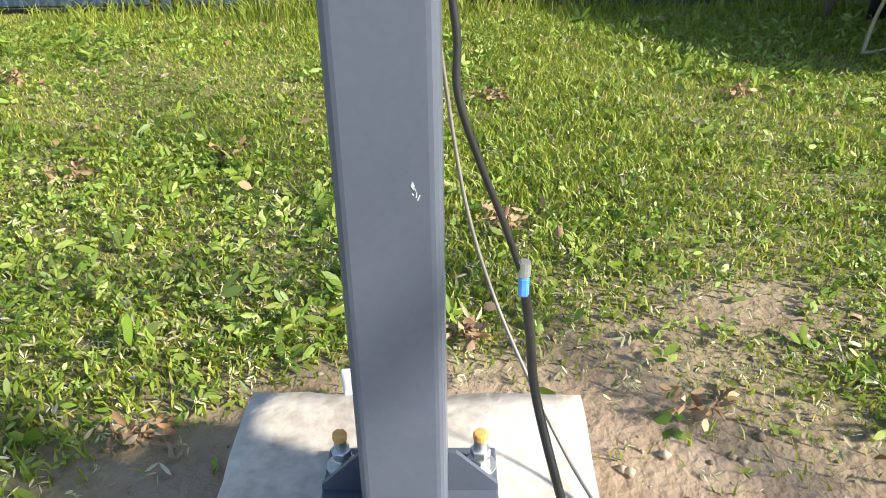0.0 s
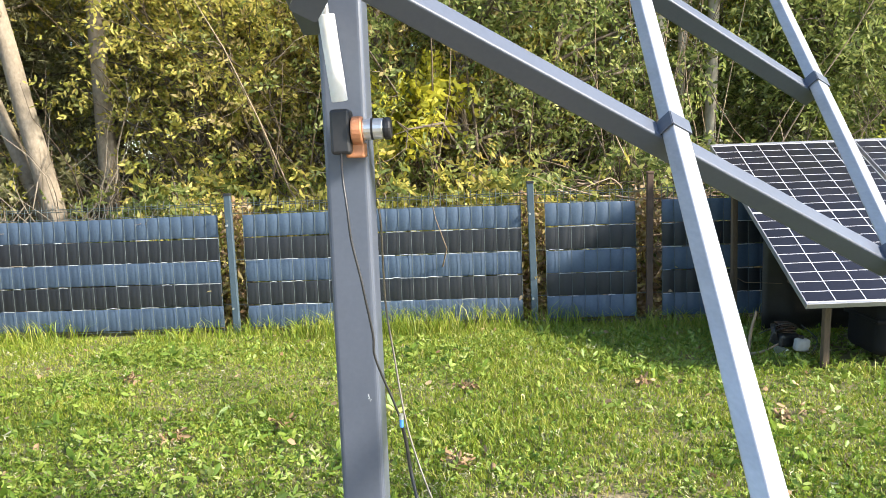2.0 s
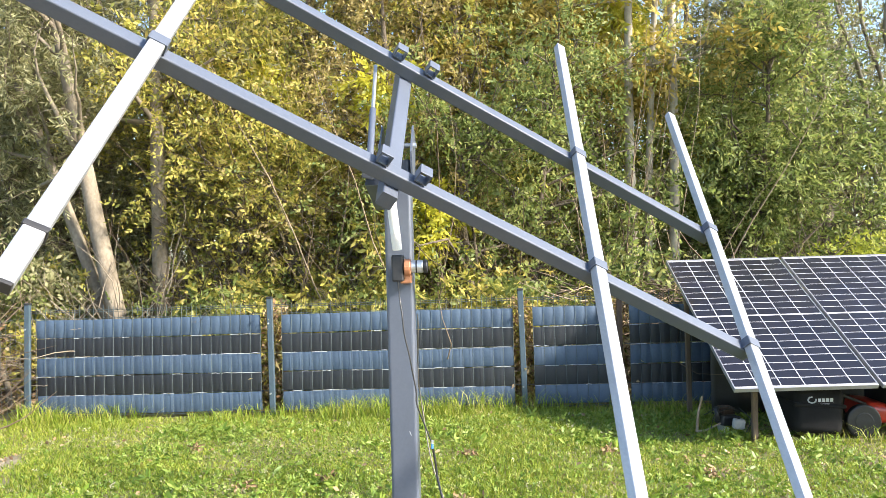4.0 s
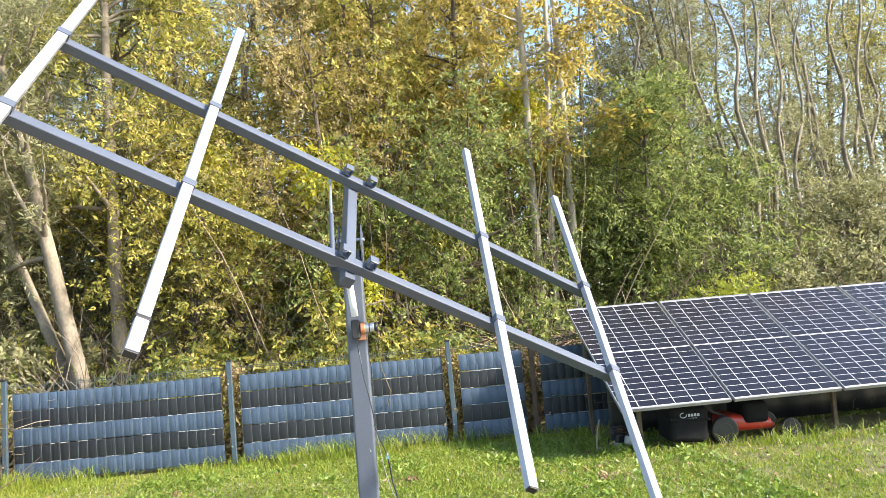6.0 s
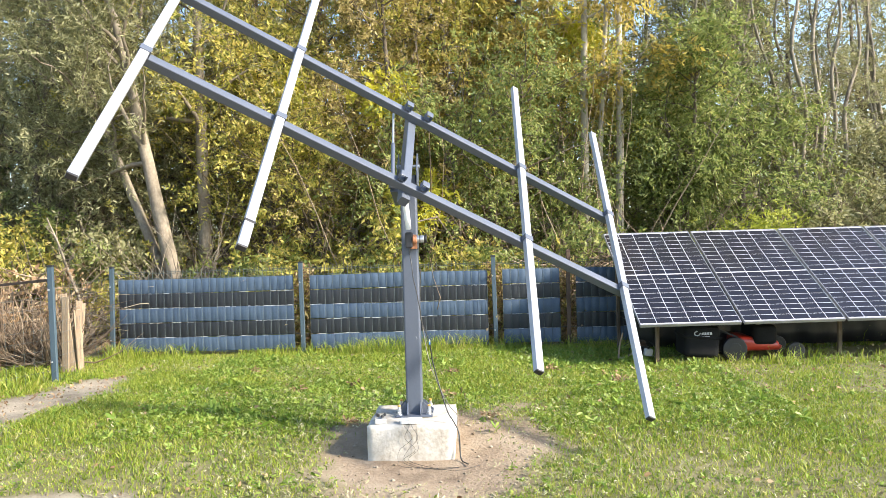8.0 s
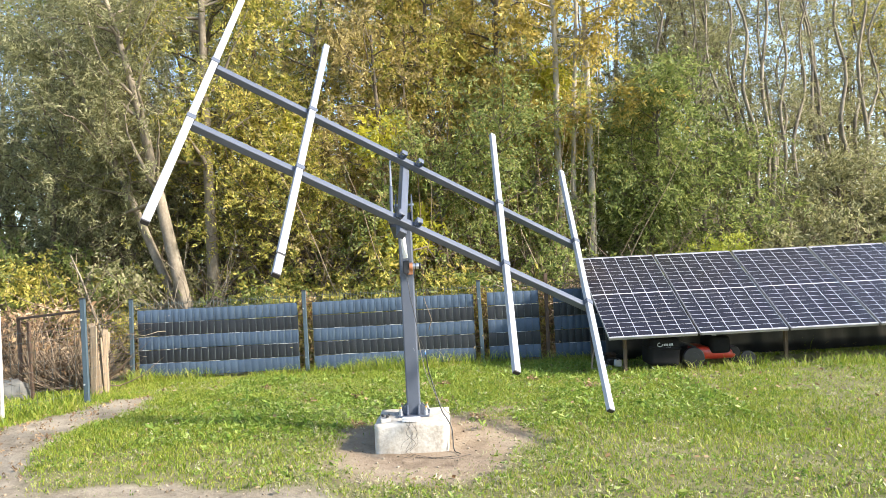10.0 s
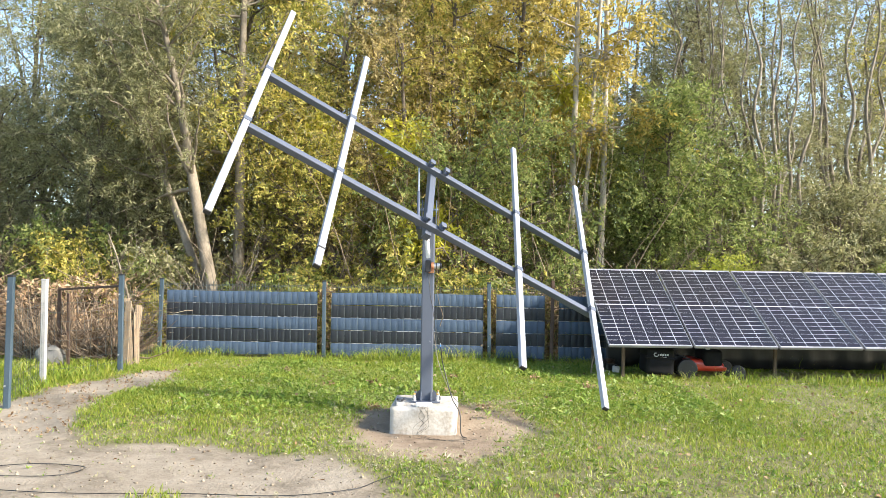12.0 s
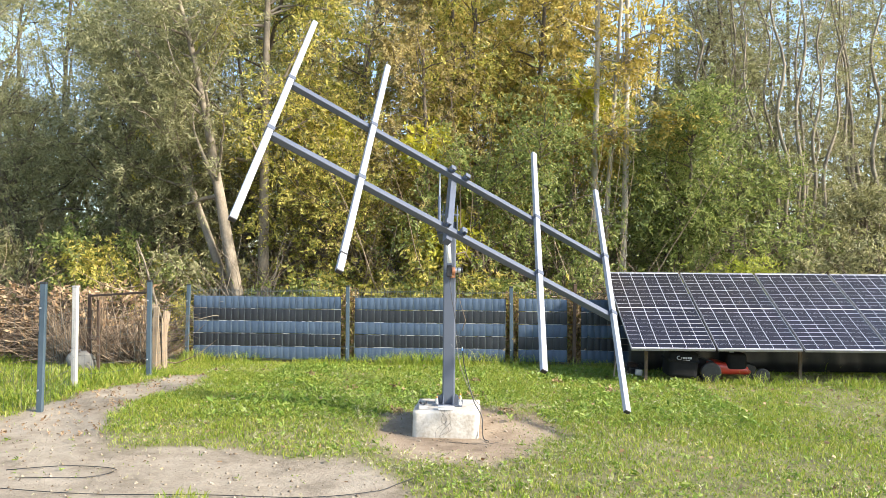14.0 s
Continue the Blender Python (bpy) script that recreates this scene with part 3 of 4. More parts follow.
def metal_post(fence, x, y, h, lean=(0, 0), s=(0.06, 0.045), mat=M_FPOST, label="slate-grey metal fence post"):
    z = float(ground_z(np.array(x), np.array(y)))
    p = part("fence_post", bar(s[0], s[1], h + 0.03, pose(0, 0, (h + 0.03) / 2), 0.006), mat, fence, label)
    p.location, p.rotation_euler = Vector((x, y, z - 0.03)) - fence.location, (radians(lean[0]), radians(lean[1]), 0)
    part("cap", box(s[0] + 0.008, s[1] + 0.008, 0.022, pose(0, 0, h + 0.035), 0.006), M_BLACK if mat is M_FPOST else mat, p)
    if mat is M_FPOST:
        for zc in (0.25, h - 0.22):
            part("clip", cyl(0.009, 0.02, pose(-0.012, -s[1] / 2 - 0.008, zc, 90), 10), M_ZINC, p, "small zinc clip")
    return p


for x0, x1 in ((-4.18, -1.875), (-1.66, 0.645), (0.845, 1.575), (1.785, 4.05), (4.25, 6.5), (6.7, 8.95)):
    fence_panel(x0, x1)
for x in (-4.285, -1.767, 0.745, 4.15, 6.6):
    metal_post(garden_fence, x, FY - 0.01, 1.17, (rng.normal() * 0.5, rng.normal() * 0.6), (0.055, 0.045))
metal_post(garden_fence, 1.68, FY, 1.22, (0.5, 0.6), (0.05, 0.05), M_RUST, "brown rusty metal fence post")

# side fence of bare wire
metal_post(side_fence, -4.22, 1.08, 1.31, (0, 0.8))
metal_post(side_fence, -4.10, 3.36, 1.25, (0, -0.3))
metal_post(side_fence, -4.64, 2.50, 1.20, (0, 0), (0.06, 0.06), M_PALEPOST, "pale weathered concrete fence post")
metal_post(side_fence, -6.9, 0.95, 1.25, (0, 0))


def wire_run(p, q, h, step=0.09, rows=8):
    t = Tubes()
    d = np.array(q) - np.array(p)
    n = int(np.hypot(*d) / step)
    for i in range(n + 1):
        o = d * i / n
        t.add([(o[0], o[1], -0.08), (o[0] + 0.004 * rng.normal(), o[1], h / 2), (o[0], o[1], h)], 0.0016, 0.0016, 3)
    for k in range(rows + 1):
        z = 0.02 + (h - 0.04) * k / rows
        t.add([(0, 0, z), (d[0] / 2, d[1] / 2, z - 0.012), (d[0], d[1], z)], 0.0018, 0.0018, 3)
    run = t.make("wire_mesh", M_WIRE, side_fence)
    run.location = (p[0] - side_fence.location.x, p[1] - side_fence.location.y, 0)


wire_run((-4.22, 1.08), (-6.9, 0.95), 1.1)
wire_run((-4.24, 1.12), (-4.62, 2.48), 0.95)
wire_run((-4.62, 2.52), (-4.12, 3.34), 0.95)
wire_run((-4.10, 3.40), (-4.28, 5.08), 1.05)

# rusty gate frame, planks and stones by the brushwood
gate = thing("rusty_frame", "rusty iron frame standing before the brushwood", "iron frame", at=(-5.2, 3.9, 0))
for p, q in (((0, 0, -0.02), (0, 0, 1.06)), ((0, -0.02, 1.03), (1.06, -0.47, 1.11)), ((0.17, -0.05, -0.02), (0.15, -0.05, 0.98)), ((0, -0.02, 0.42), (0.16, -0.07, 0.43))):
    part("bar", bar(0.045, 0.03, along(p, q)[1], along(p, q)[0], 0.003), M_RUST, gate)
for i, (x, y, h, ln) in enumerate(((-4.30, 3.95, 0.92, 5), (-4.24, 4.0, 0.95, -3), (-4.30, 4.15, 0.85, 5), (-4.22, 4.15, 0.75, -4), (-4.34, 4.3, 0.8, 3))):
    pl = part("wooden_plank", box(0.075, 0.022, h, pose(0, 0, h / 2), 0.003), M_WOOD)
    pl.location, pl.rotation_euler = (x, y, -0.02), (radians(6), radians(ln), radians(15 * i))
    tagged(pl, "weathered wooden plank leaning upright at the fence", "plank", "leaning planks")
bm = bmesh.new()
bmesh.ops.create_icosphere(bm, subdivisions=3, radius=0.19)
for v in bm.verts:
    v.co = Vector((v.co.x * 1.1, v.co.y * 0.8, v.co.z * 0.95)) * (1 + 0.25 * noise.noise(v.co * 6))
bm.transform(pose(-5.3, 3.9, 0.10))
tagged(part("stone", bm, M_STONE, smooth=True), "pale rough stone lying in the grass", "stone")


# ---- solar array ----
PITCH, MODULES, SLANT = 1.106, 6, 1.892
ARR0, TILT_PV, YAW_PV = Vector((2.186, 3.317, 0.465)), 30.43, 2.56
ROWS_AT = Matrix.Translation(ARR0) @ pose(0, 0, 0, 0, 0, YAW_PV)
cell_bm = box(0.1703, 0.0850, 0.0012)
cell_mesh = bpy.data.meshes.new("cell")
cell_bm.to_mesh(cell_mesh)
cell_bm.free()
cell_mesh.materials.append(M_CELL)
array = thing("solar_array", "row of black solar panels sloped on a wooden rack", "solar array")
for k in range(MODULES):
    mod = new("solar_panel")
    mod.parent = array
    mod.matrix_basis = ROWS_AT @ pose(PITCH * k, 0, 0, TILT_PV, 0, 0) @ pose(0.546, SLANT / 2, 0)
    for s in (-1, 1):
        part("frame_side", box(0.009, SLANT, 0.035, pose(s * 0.5325, 0, -0.0165), 0.002), M_FRAME, mod)
        part("frame_end", box(1.055, 0.018, 0.035, pose(0, s * (SLANT / 2 - 0.009), -0.0165), 0.002), M_FRAME, mod)
    part("backsheet", box(1.054, SLANT - 0.038, 0.006, pose(0, 0, -0.007)), M_SHEET, mod, "white backsheet under glass")
    for col in range(6):
        for row in range(20):
            yy = (row - 9.5) * 0.0913 + (0.006 if row > 9 else -0.006)
            shared("cell", cell_mesh, mod, pose((col - 2.5) * 0.1772, yy, -0.0032))
RACK = Matrix.Translation((2.42, 3.62, 0)) @ pose(0, 0, 0, 0, 0, YAW_PV)
for i, (x, y, h) in enumerate(((0.02, 0.0, 0.56), (2.08, 0.1, 0.66), (4.15, 0.05, 0.6), (-0.12, 1.15, 1.22), (1.15, 1.15, 1.25), (3.2, 1.15, 1.25), (5.3, 1.15, 1.25))):
    part("rack_post", bar(0.042, 0.042, h, RACK @ pose(x, y, h / 2 - 0.02, 1, 1 - i * 0.4, 0), 0.006), M_DARKWOOD, array, "brown wooden post")
for y, z in ((0.03, 0.57), (1.15, 1.235)):
    part("rack_rail", bar(0.06, 0.04, 6.2, RACK @ pose(2.9, y, z, 0, 90, 0), 0.004), M_DARKWOOD, array)

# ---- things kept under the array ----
# black sheet added in place of the deep shade behind the rack
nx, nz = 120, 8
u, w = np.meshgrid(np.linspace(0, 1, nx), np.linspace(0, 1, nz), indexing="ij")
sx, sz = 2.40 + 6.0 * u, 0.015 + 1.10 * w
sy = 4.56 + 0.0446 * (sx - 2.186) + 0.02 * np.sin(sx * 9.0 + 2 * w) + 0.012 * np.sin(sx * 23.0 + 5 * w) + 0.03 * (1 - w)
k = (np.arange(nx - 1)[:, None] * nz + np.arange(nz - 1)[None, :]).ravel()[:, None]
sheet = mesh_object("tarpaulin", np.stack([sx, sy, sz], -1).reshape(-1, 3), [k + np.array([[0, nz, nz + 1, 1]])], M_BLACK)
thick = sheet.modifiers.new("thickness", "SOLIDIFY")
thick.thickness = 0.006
tagged(sheet, "added black sheet standing in for deep shade behind the solar panels' wooden rack", "tarpaulin")

mower = thing("lawn_mower", "red lawn mower with black engine and wheels, parked under the panels", "lawn mower", at=(3.60, 3.95, 0.0))
deck = bmesh.new()
bmesh.ops.create_cube(deck, size=1.0, matrix=Matrix.Diagonal((0.50, 0.42, 0.12, 1)))
bmesh.ops.bevel(deck, geom=deck.edges[:], offset=0.05, segments=3, affect="EDGES", profile=0.5)
for v in deck.verts:
    if v.co.z > 0:
        v.co.x *= 0.86 + (0.10 if v.co.x < 0 else 0)
        v.co.z += 0.05 * (v.co.x < 0)
deck.transform(pose(0, 0, 0.15))
part("deck", deck, M_RED, mower, "red steel deck", True)
part("engine", box(0.26, 0.44, 0.22, pose(0.05, -0.02, 0.27), 0.05, segs=3), M_MATT, mower, "black engine cowl", True)
part("tank", cyl(0.06, 0.07, pose(0.16, 0.08, 0.36), 16, bevel=0.015), M_BLACK, mower)
part("filter", box(0.05, 0.04, 0.07, pose(0.0, -0.15, 0.41), 0.008), M_PALEGREY, mower)
for x, r in ((-0.30, 0.135), (0.36, 0.10)):
    for y in (-0.25, 0.25):
        wh = part("wheel", cyl(r, 0.06, pose(x, y, r - 0.01, 90), 24, bevel=0.014), M_BLACK, mower, "black tyre")
        part("rim", cyl(r * 0.55, 0.066, pose(x, y, r - 0.01, 90), 18, bevel=0.006), M_BLACK, wh)
for y in (-0.2, 0.2):
    m, d = along((-0.25, y, 0.25), (-0.75, y, 0.46))
    part("handle_bar", cyl(0.012, d, m, 10), M_BLACK, mower)
catcher = thing("grass_catcher", "black grass catcher box with a pale emblem", "grass catcher", at=(2.92, 3.78, 0.0))
part("body", box(0.38, 0.42, 0.36, pose(0, 0, 0.235, 0, 4, 0), 0.06, segs=4), M_MATT, catcher, "", True)
part("rim", box(0.40, 0.44, 0.03, pose(0, 0, 0.28, 0, 4, 0), 0.01), M_MATT, catcher)
ring = bmesh.new()
for i in range(11):
    a = radians(100 + i * 26)
    box(0.010, 0.002, 0.016, pose(-0.06 + 0.03 * math.cos(a), -0.2125, 0.325 + 0.022 * math.sin(a), 0, -math.degrees(a), 0), 0, ring)
for i in range(4):
    box(0.022, 0.002, 0.026, pose(-0.003 + 0.03 * i, -0.2125, 0.322), 0, ring)
box(0.14, 0.002, 0.006, pose(0.0, -0.2125, 0.292), 0, ring)
part("emblem", ring, M_PALEGREY, catcher, "pale emblem and bars")
pump = thing("small_engine", "small dark engine with pale canister and loose wires", "engine part", at=(2.37, 3.96, 0.0))
can = part("canister", box(0.095, 0.06, 0.085, pose(0.03, -0.08, 0.085, 8, 6, 10), 0.018, segs=3), M_PALEPOST, pump, "pale dented canister", True)
part("cap", cyl(0.016, 0.02, pose(0.03, -0.08, 0.136, 8, 6, 0), 12, bevel=0.003), M_BLACK, can)
part("frame", box(0.16, 0.12, 0.09, pose(-0.03, 0.04, 0.10, 6, 4, 20), 0.02), M_BLACK, pump)
for k in range(4):
    part("fin", box(0.11, 0.09, 0.006, pose(-0.03, 0.04, 0.155 + 0.016 * k, 6, 4, 20), 0.002), M_RUST, pump)
part("flywheel", cyl(0.06, 0.03, pose(-0.11, 0.02, 0.15, 80, 0, 70), 20, bevel=0.006), M_BLACK, pump)
part("foot", box(0.03, 0.14, 0.06, pose(-0.08, -0.03, 0.03, 0, 0, 12), 0.006), M_ZINC, pump)
for a, b, c in (((-0.02, -0.02, 0.2), (-0.16, -0.10, 0.17), (-0.20, -0.08, 0.03)), ((0.05, -0.02, 0.18), (-0.10, -0.12, 0.24), (-0.24, -0.06, 0.16)), ((0.06, 0.0, 0.2), (0.12, -0.1, 0.12), (0.07, -0.12, 0.02))):
    Tubes().add(smooth_line([a, b, c], 8), 0.004, 0.0035, 6).make("wire", M_CABLE, pump)
stick = Tubes()
stick.add(smooth_line([(0.0, 0.0, 0.01), (0.02, 0.01, 0.16), (0.06, 0.02, 0.30)], 5), 0.012, 0.009, 7)
stick.add(smooth_line([(0.0, 0.0, 0.015), (0.08, -0.02, 0.03), (0.18, -0.05, 0.09)], 5), 0.011, 0.006, 7)
stick = stick.make("forked_stick", M_WOOD)
stick.location = (2.08, 3.95, 0.0)
tagged(stick, "pale forked dry stick lying by the engine under the panels", "stick")


# ---- trees and shrubs ----
def unit(v):
    return v / (np.linalg.norm(v, axis=-1, keepdims=True) + 1e-9)


def sprays(name, at, way, length, leaf, width, pairs, mat, parent, label="", full=False, curl=0.0):
    """Leafy sprays: pairs of small folded leaves along short stalks, all in one crown mesh."""
    n = len(at)
    if n == 0:
        return None
    way = unit(way)
    side = unit(np.cross(way, rng.normal(size=(n, 3))))
    k = 2 * pairs + 1
    t = np.concatenate([np.repeat(np.linspace(0.25, 0.95, pairs), 2), [1.05]])
    s = np.concatenate([np.tile([1.0, -1.0], pairs), [0.0]])
    L = (length * rng.uniform(0.7, 1.3, n))[:, None, None]
    base = at[:, None, :] + way[:, None, :] * t[None, :, None] * L
    base[:, :, 2] -= (t[None, :] ** 2) * L[:, :, 0] * 0.35
    d = unit(way[:, None, :] * 0.7 + side[:, None, :] * s[None, :, None] * 0.9 + rng.normal(size=(n, k, 3)) * 0.28 + np.array([0, 0, -0.25]))
    nrm = unit(np.cross(way, side)[:, None, :] + rng.normal(size=(n, k, 3)) * 0.5)
    across = unit(np.cross(d, nrm))
    nrm = np.cross(across, d)
    size = leaf * rng.uniform(0.65, 1.3, (n, k, 1))
    wd = size * width
    tip = base + d * size
    mid = base + d * size * 0.45 - nrm * wd * 0.18
    if full:  # a rounder, cupped leaf of two halves about its rib
        q1, q2 = base + d * size * 0.30, base + d * size * 0.70
        up1, up2 = nrm * wd * curl * rng.uniform(0.2, 1.2, (n, k, 1)), nrm * wd * curl * rng.uniform(0.2, 1.4, (n, k, 1))
        tip = tip + nrm * size * curl * 0.5
        v = np.stack([base, q1 + across * wd * 0.42 + up1, q2 + across * wd * 0.46 + up2, tip, q2 - across * wd * 0.46 + up2, q1 - across * wd * 0.42 + up1], 2).reshape(-1, 3)
        i = np.arange(n * k)[:, None] * 6
        return mesh_object(name, v, [np.concatenate([i + np.array([[0, 1, 2, 3]]), i + np.array([[0, 3, 4, 5]])])], mat, parent, label)
    v = np.stack([base, mid + across * wd * 0.5, tip, mid - across * wd * 0.5], 2).reshape(-1, 3)
    q = np.arange(n * k * 4).reshape(-1, 4)
    return mesh_object(name, v, [q], mat, parent, label)


def grow(p, way, length, steps, wander, lift):
    out = [np.array(p, float)]
    d = unit(np.array(way, float))
    for _ in range(steps):
        d = unit(d + rng.normal(size=3) * wander + np.array([0, 0, lift]))
        out.append(out[-1] + d * length / steps)
    return np.array(out)


def tree(label, x, y, h, r, leaves, leafmat, lean=(0, 0), bark=M_BARK, limbs=12, low=0.25, reach=1.6, up=0.5, leaf=0.075, width=0.42, pairs=4, spray=0.22, top=9.0, wander=0.06, twigs=5, name="tree", stems=1, category="tree", depth=0.6):
    z = -0.05
    ob = thing(name, label, category, "trees of the wood" if category == "tree" else "", at=(x, y, z))
    wood = Tubes()
    spots, ways = [], []
    for s in range(stems):
        tilt = np.array([lean[0], lean[1], 1.0]) + (rng.normal(size=3) * np.array([0.35, 0.25, 0]) if stems > 1 else 0)
        st = grow((0.12 * rng.normal() * (stems > 1), 0.12 * rng.normal() * (stems > 1), 0), tilt, h * (rng.uniform(0.7, 1.0) if stems > 1 else 1), 12, wander, 0.03)
        wood.add(st, r, r * 0.25, 9)
        for _ in range(max(1, limbs // stems)):
            t = low + (1 - low) * rng.random() ** 1.1
            f = t * 12
            i = min(11, int(f))
            p = st[i] + (st[i + 1] - st[i]) * (f - i)
            a = rng.uniform(0, 2 * np.pi)
            lg = reach * rng.uniform(0.55, 1.15) * (1.15 - 0.6 * t)
            lb = grow(p, (math.cos(a), math.sin(a) * depth, up * rng.uniform(0.3, 1.6)), lg, 6, 0.22, 0.04)
            r0 = max(0.006, r * 0.42 * (1.1 - 0.7 * t))
            wood.add(lb, r0, 0.004, 5)
            for _ in range(twigs):
                j = rng.integers(2, 7)
                tw = grow(lb[j], unit(lb[j] - lb[j - 1]) + rng.normal(size=3) * 0.8, lg * rng.uniform(0.3, 0.6), 4, 0.3, 0.0)
                wood.add(tw, 0.005, 0.002, 3)
                for q in range(1, 5):
                    spots.append(tw[q]), ways.append(tw[q] - tw[q - 1])
            for q in range(2, 7):
                spots.append(lb[q]), ways.append(lb[q] - lb[q - 1])
    wood.make("trunk", bark, ob)
    spots, ways = np.array(spots), np.array(ways)
    keep = spots[:, 2] < top
    spots, ways = spots[keep], ways[keep]
    if len(spots) and leaves:
        pick = rng.integers(0, len(spots), leaves)
        at = spots[pick] + rng.normal(size=(leaves, 3)) * 0.13
        at = at[(at[:, 2] > (0.05 if name == "bush" else 0.25)) & (at[:, 1] + y > 5.42)]
        w0 = unit(ways[pick[: len(at)]]) + rng.normal(size=(len(at), 3)) * 0.7
        sprays("crown", at, w0, spray, leaf, width, pairs, leafmat, ob)
    return ob


# the two thick trunks behind the fence
tree("leaning grey-brown willow trunk with thin grey-green foliage", -3.60, 6.15, 6.5, 0.125, 1300, L_WILLOW, (-0.27, 0.03), M_PALEBARK, 22, 0.42, 2.2, 0.6, 0.085, 0.22, 5, 0.26, 7.5, 0.022)
tree("forked second stem of a leaning willow", -3.63, 6.2, 6.2, 0.09, 1300, L_WILLOW, (-0.36, 0.06), M_PALEBARK, 20, 0.42, 2.0, 0.6, 0.085, 0.22, 5, 0.26, 7.5, 0.03)
tree("straight pale-barked tree with knots behind the fence", -3.58, 6.75, 8.5, 0.115, 1300, L_YELLOW, (0.0, 0.02), M_PALEBARK, 20, 0.36, 1.9, 0.4, 0.085, 0.4, 4, 0.24, 7.5, 0.008)
tree("thin pale bare stem standing by the fence", -4.75, 5.6, 2.0, 0.035, 30, L_WILLOW, (-0.16, 0), M_PALEBARK, 3, 0.5, 0.5, 0.6, 0.07, 0.25, 4, 0.2)
# willow scrub on the side by the brushwood
for x, y, h in ((-5.6, 8.2, 7.5), (-7.2, 9.0, 8.0), (-6.4, 7.4, 5.0), (-4.7, 8.6, 8.0), (-8.8, 8.5, 7.0), (-6.0, 10.5, 9.0), (-8.0, 11.0, 9.0), (-4.2, 10.6, 9.0), (-10.5, 10.0, 8.0), (-9.6, 12.0, 10.0), (-7.0, 12.6, 10.0), (-12.0, 12.0, 10.0)):
    tree("slender willow with narrow silvery grey-green leaves", x, y, h, 0.085, 2500, L_WILLOW, (rng.normal() * 0.08, 0), M_BARK, 34, 0.1, 2.3, 0.6, 0.085, 0.20, 5, 0.28, 10, 0.07)
# yellow-green edge of the wood
EDGE = [(-2.7, 6.9, 4.4, L_YELLOW), (-1.7, 6.7, 3.4, L_YELLOW), (-0.9, 7.2, 5.4, L_BROWN), (0.2, 6.6, 3.2, L_GREEN), (0.9, 7.3, 4.0, L_GREEN), (-1.9, 8.0, 7.0, L_BROWN), (-0.3, 8.6, 7.5, L_GOLD), (0.6, 8.0, 6.8, L_YELLOW), (1.2, 8.9, 7.5, L_GOLD),
        (1.7, 8.4, 5.0, L_GREEN), (-3.2, 8.8, 7.5, L_YELLOW), (0.4, 10.2, 9.0, L_GOLD), (1.6, 10.6, 8.5, L_GOLD), (-1.2, 10.0, 8.5, L_BROWN)]
for x, y, h, lm in EDGE:
    words = {"yellow_green_leaf": "young tree with yellow-green autumn leaves behind the fence", "golden_leaf": "tree with golden yellow autumn leaves in the wood", "green_leaf": "leafy green tree at the wood's edge", "browning_leaf": "tree with browning autumn leaves in the wood"}[lm.name]
    tree(words, x, y, h, 0.05 + 0.006 * h, 1750 if y < 8 else 2100, lm, (rng.normal() * 0.06, 0), M_BARK, 38, 0.14, 1.9, 0.45, 0.062 if y < 8 else 0.075, 0.42, 4, 0.21, 8.5, 0.05)
# slim straight stems
for x, y, h, r in ((2.25, 7.25, 11, 0.075), (2.50, 7.4, 11, 0.055), (2.77, 7.25, 12, 0.07), (2.05, 8.0, 10, 0.05), (-2.3, 9.4, 9, 0.07), (-0.9, 9.8, 9, 0.06)):
    tree("slim straight pale trunk with a few yellow leaves", x, y, h, r, 300, L_GOLD, (rng.normal() * 0.02, 0), M_STEM, 14, 0.32, 1.2, 0.3, 0.10, 0.40, 4, 0.26, 9.0, 0.015)
# green wood over the panels
for x, y, h, lm in ((4.0, 7.7, 4.0, L_GREEN), (4.6, 7.4, 3.4, L_GREEN), (4.2, 9.8, 5.0, L_WILLOW), (3.6, 8.2, 3.2, L_GREEN), (5.2, 9.9, 8.5, L_WILLOW), (6.8, 10.2, 8.0, L_WILLOW), (8.6, 10.4, 8.0, L_WILLOW), (10.4, 9.8, 6.0, L_YELLOW), (4.8, 11.5, 10, L_WILLOW), (7.4, 11.2, 10, L_WILLOW), (9.4, 12.0, 10, L_WILLOW), (7.2, 7.6, 2.6, L_WILLOW), (8.8, 7.4, 2.4, L_GREEN), (10.5, 8.0, 3.0, L_YELLOW)):
    tree("green bushy tree above the solar panels" if lm is L_GREEN else "grey-green willow growing above the solar panels", x, y, h, 0.07, 1900, lm, (rng.normal() * 0.08, 0), M_BARK, 34, 0.08, 1.7, 0.6, 0.08, 0.30, 4, 0.24, 10.0, 0.08)
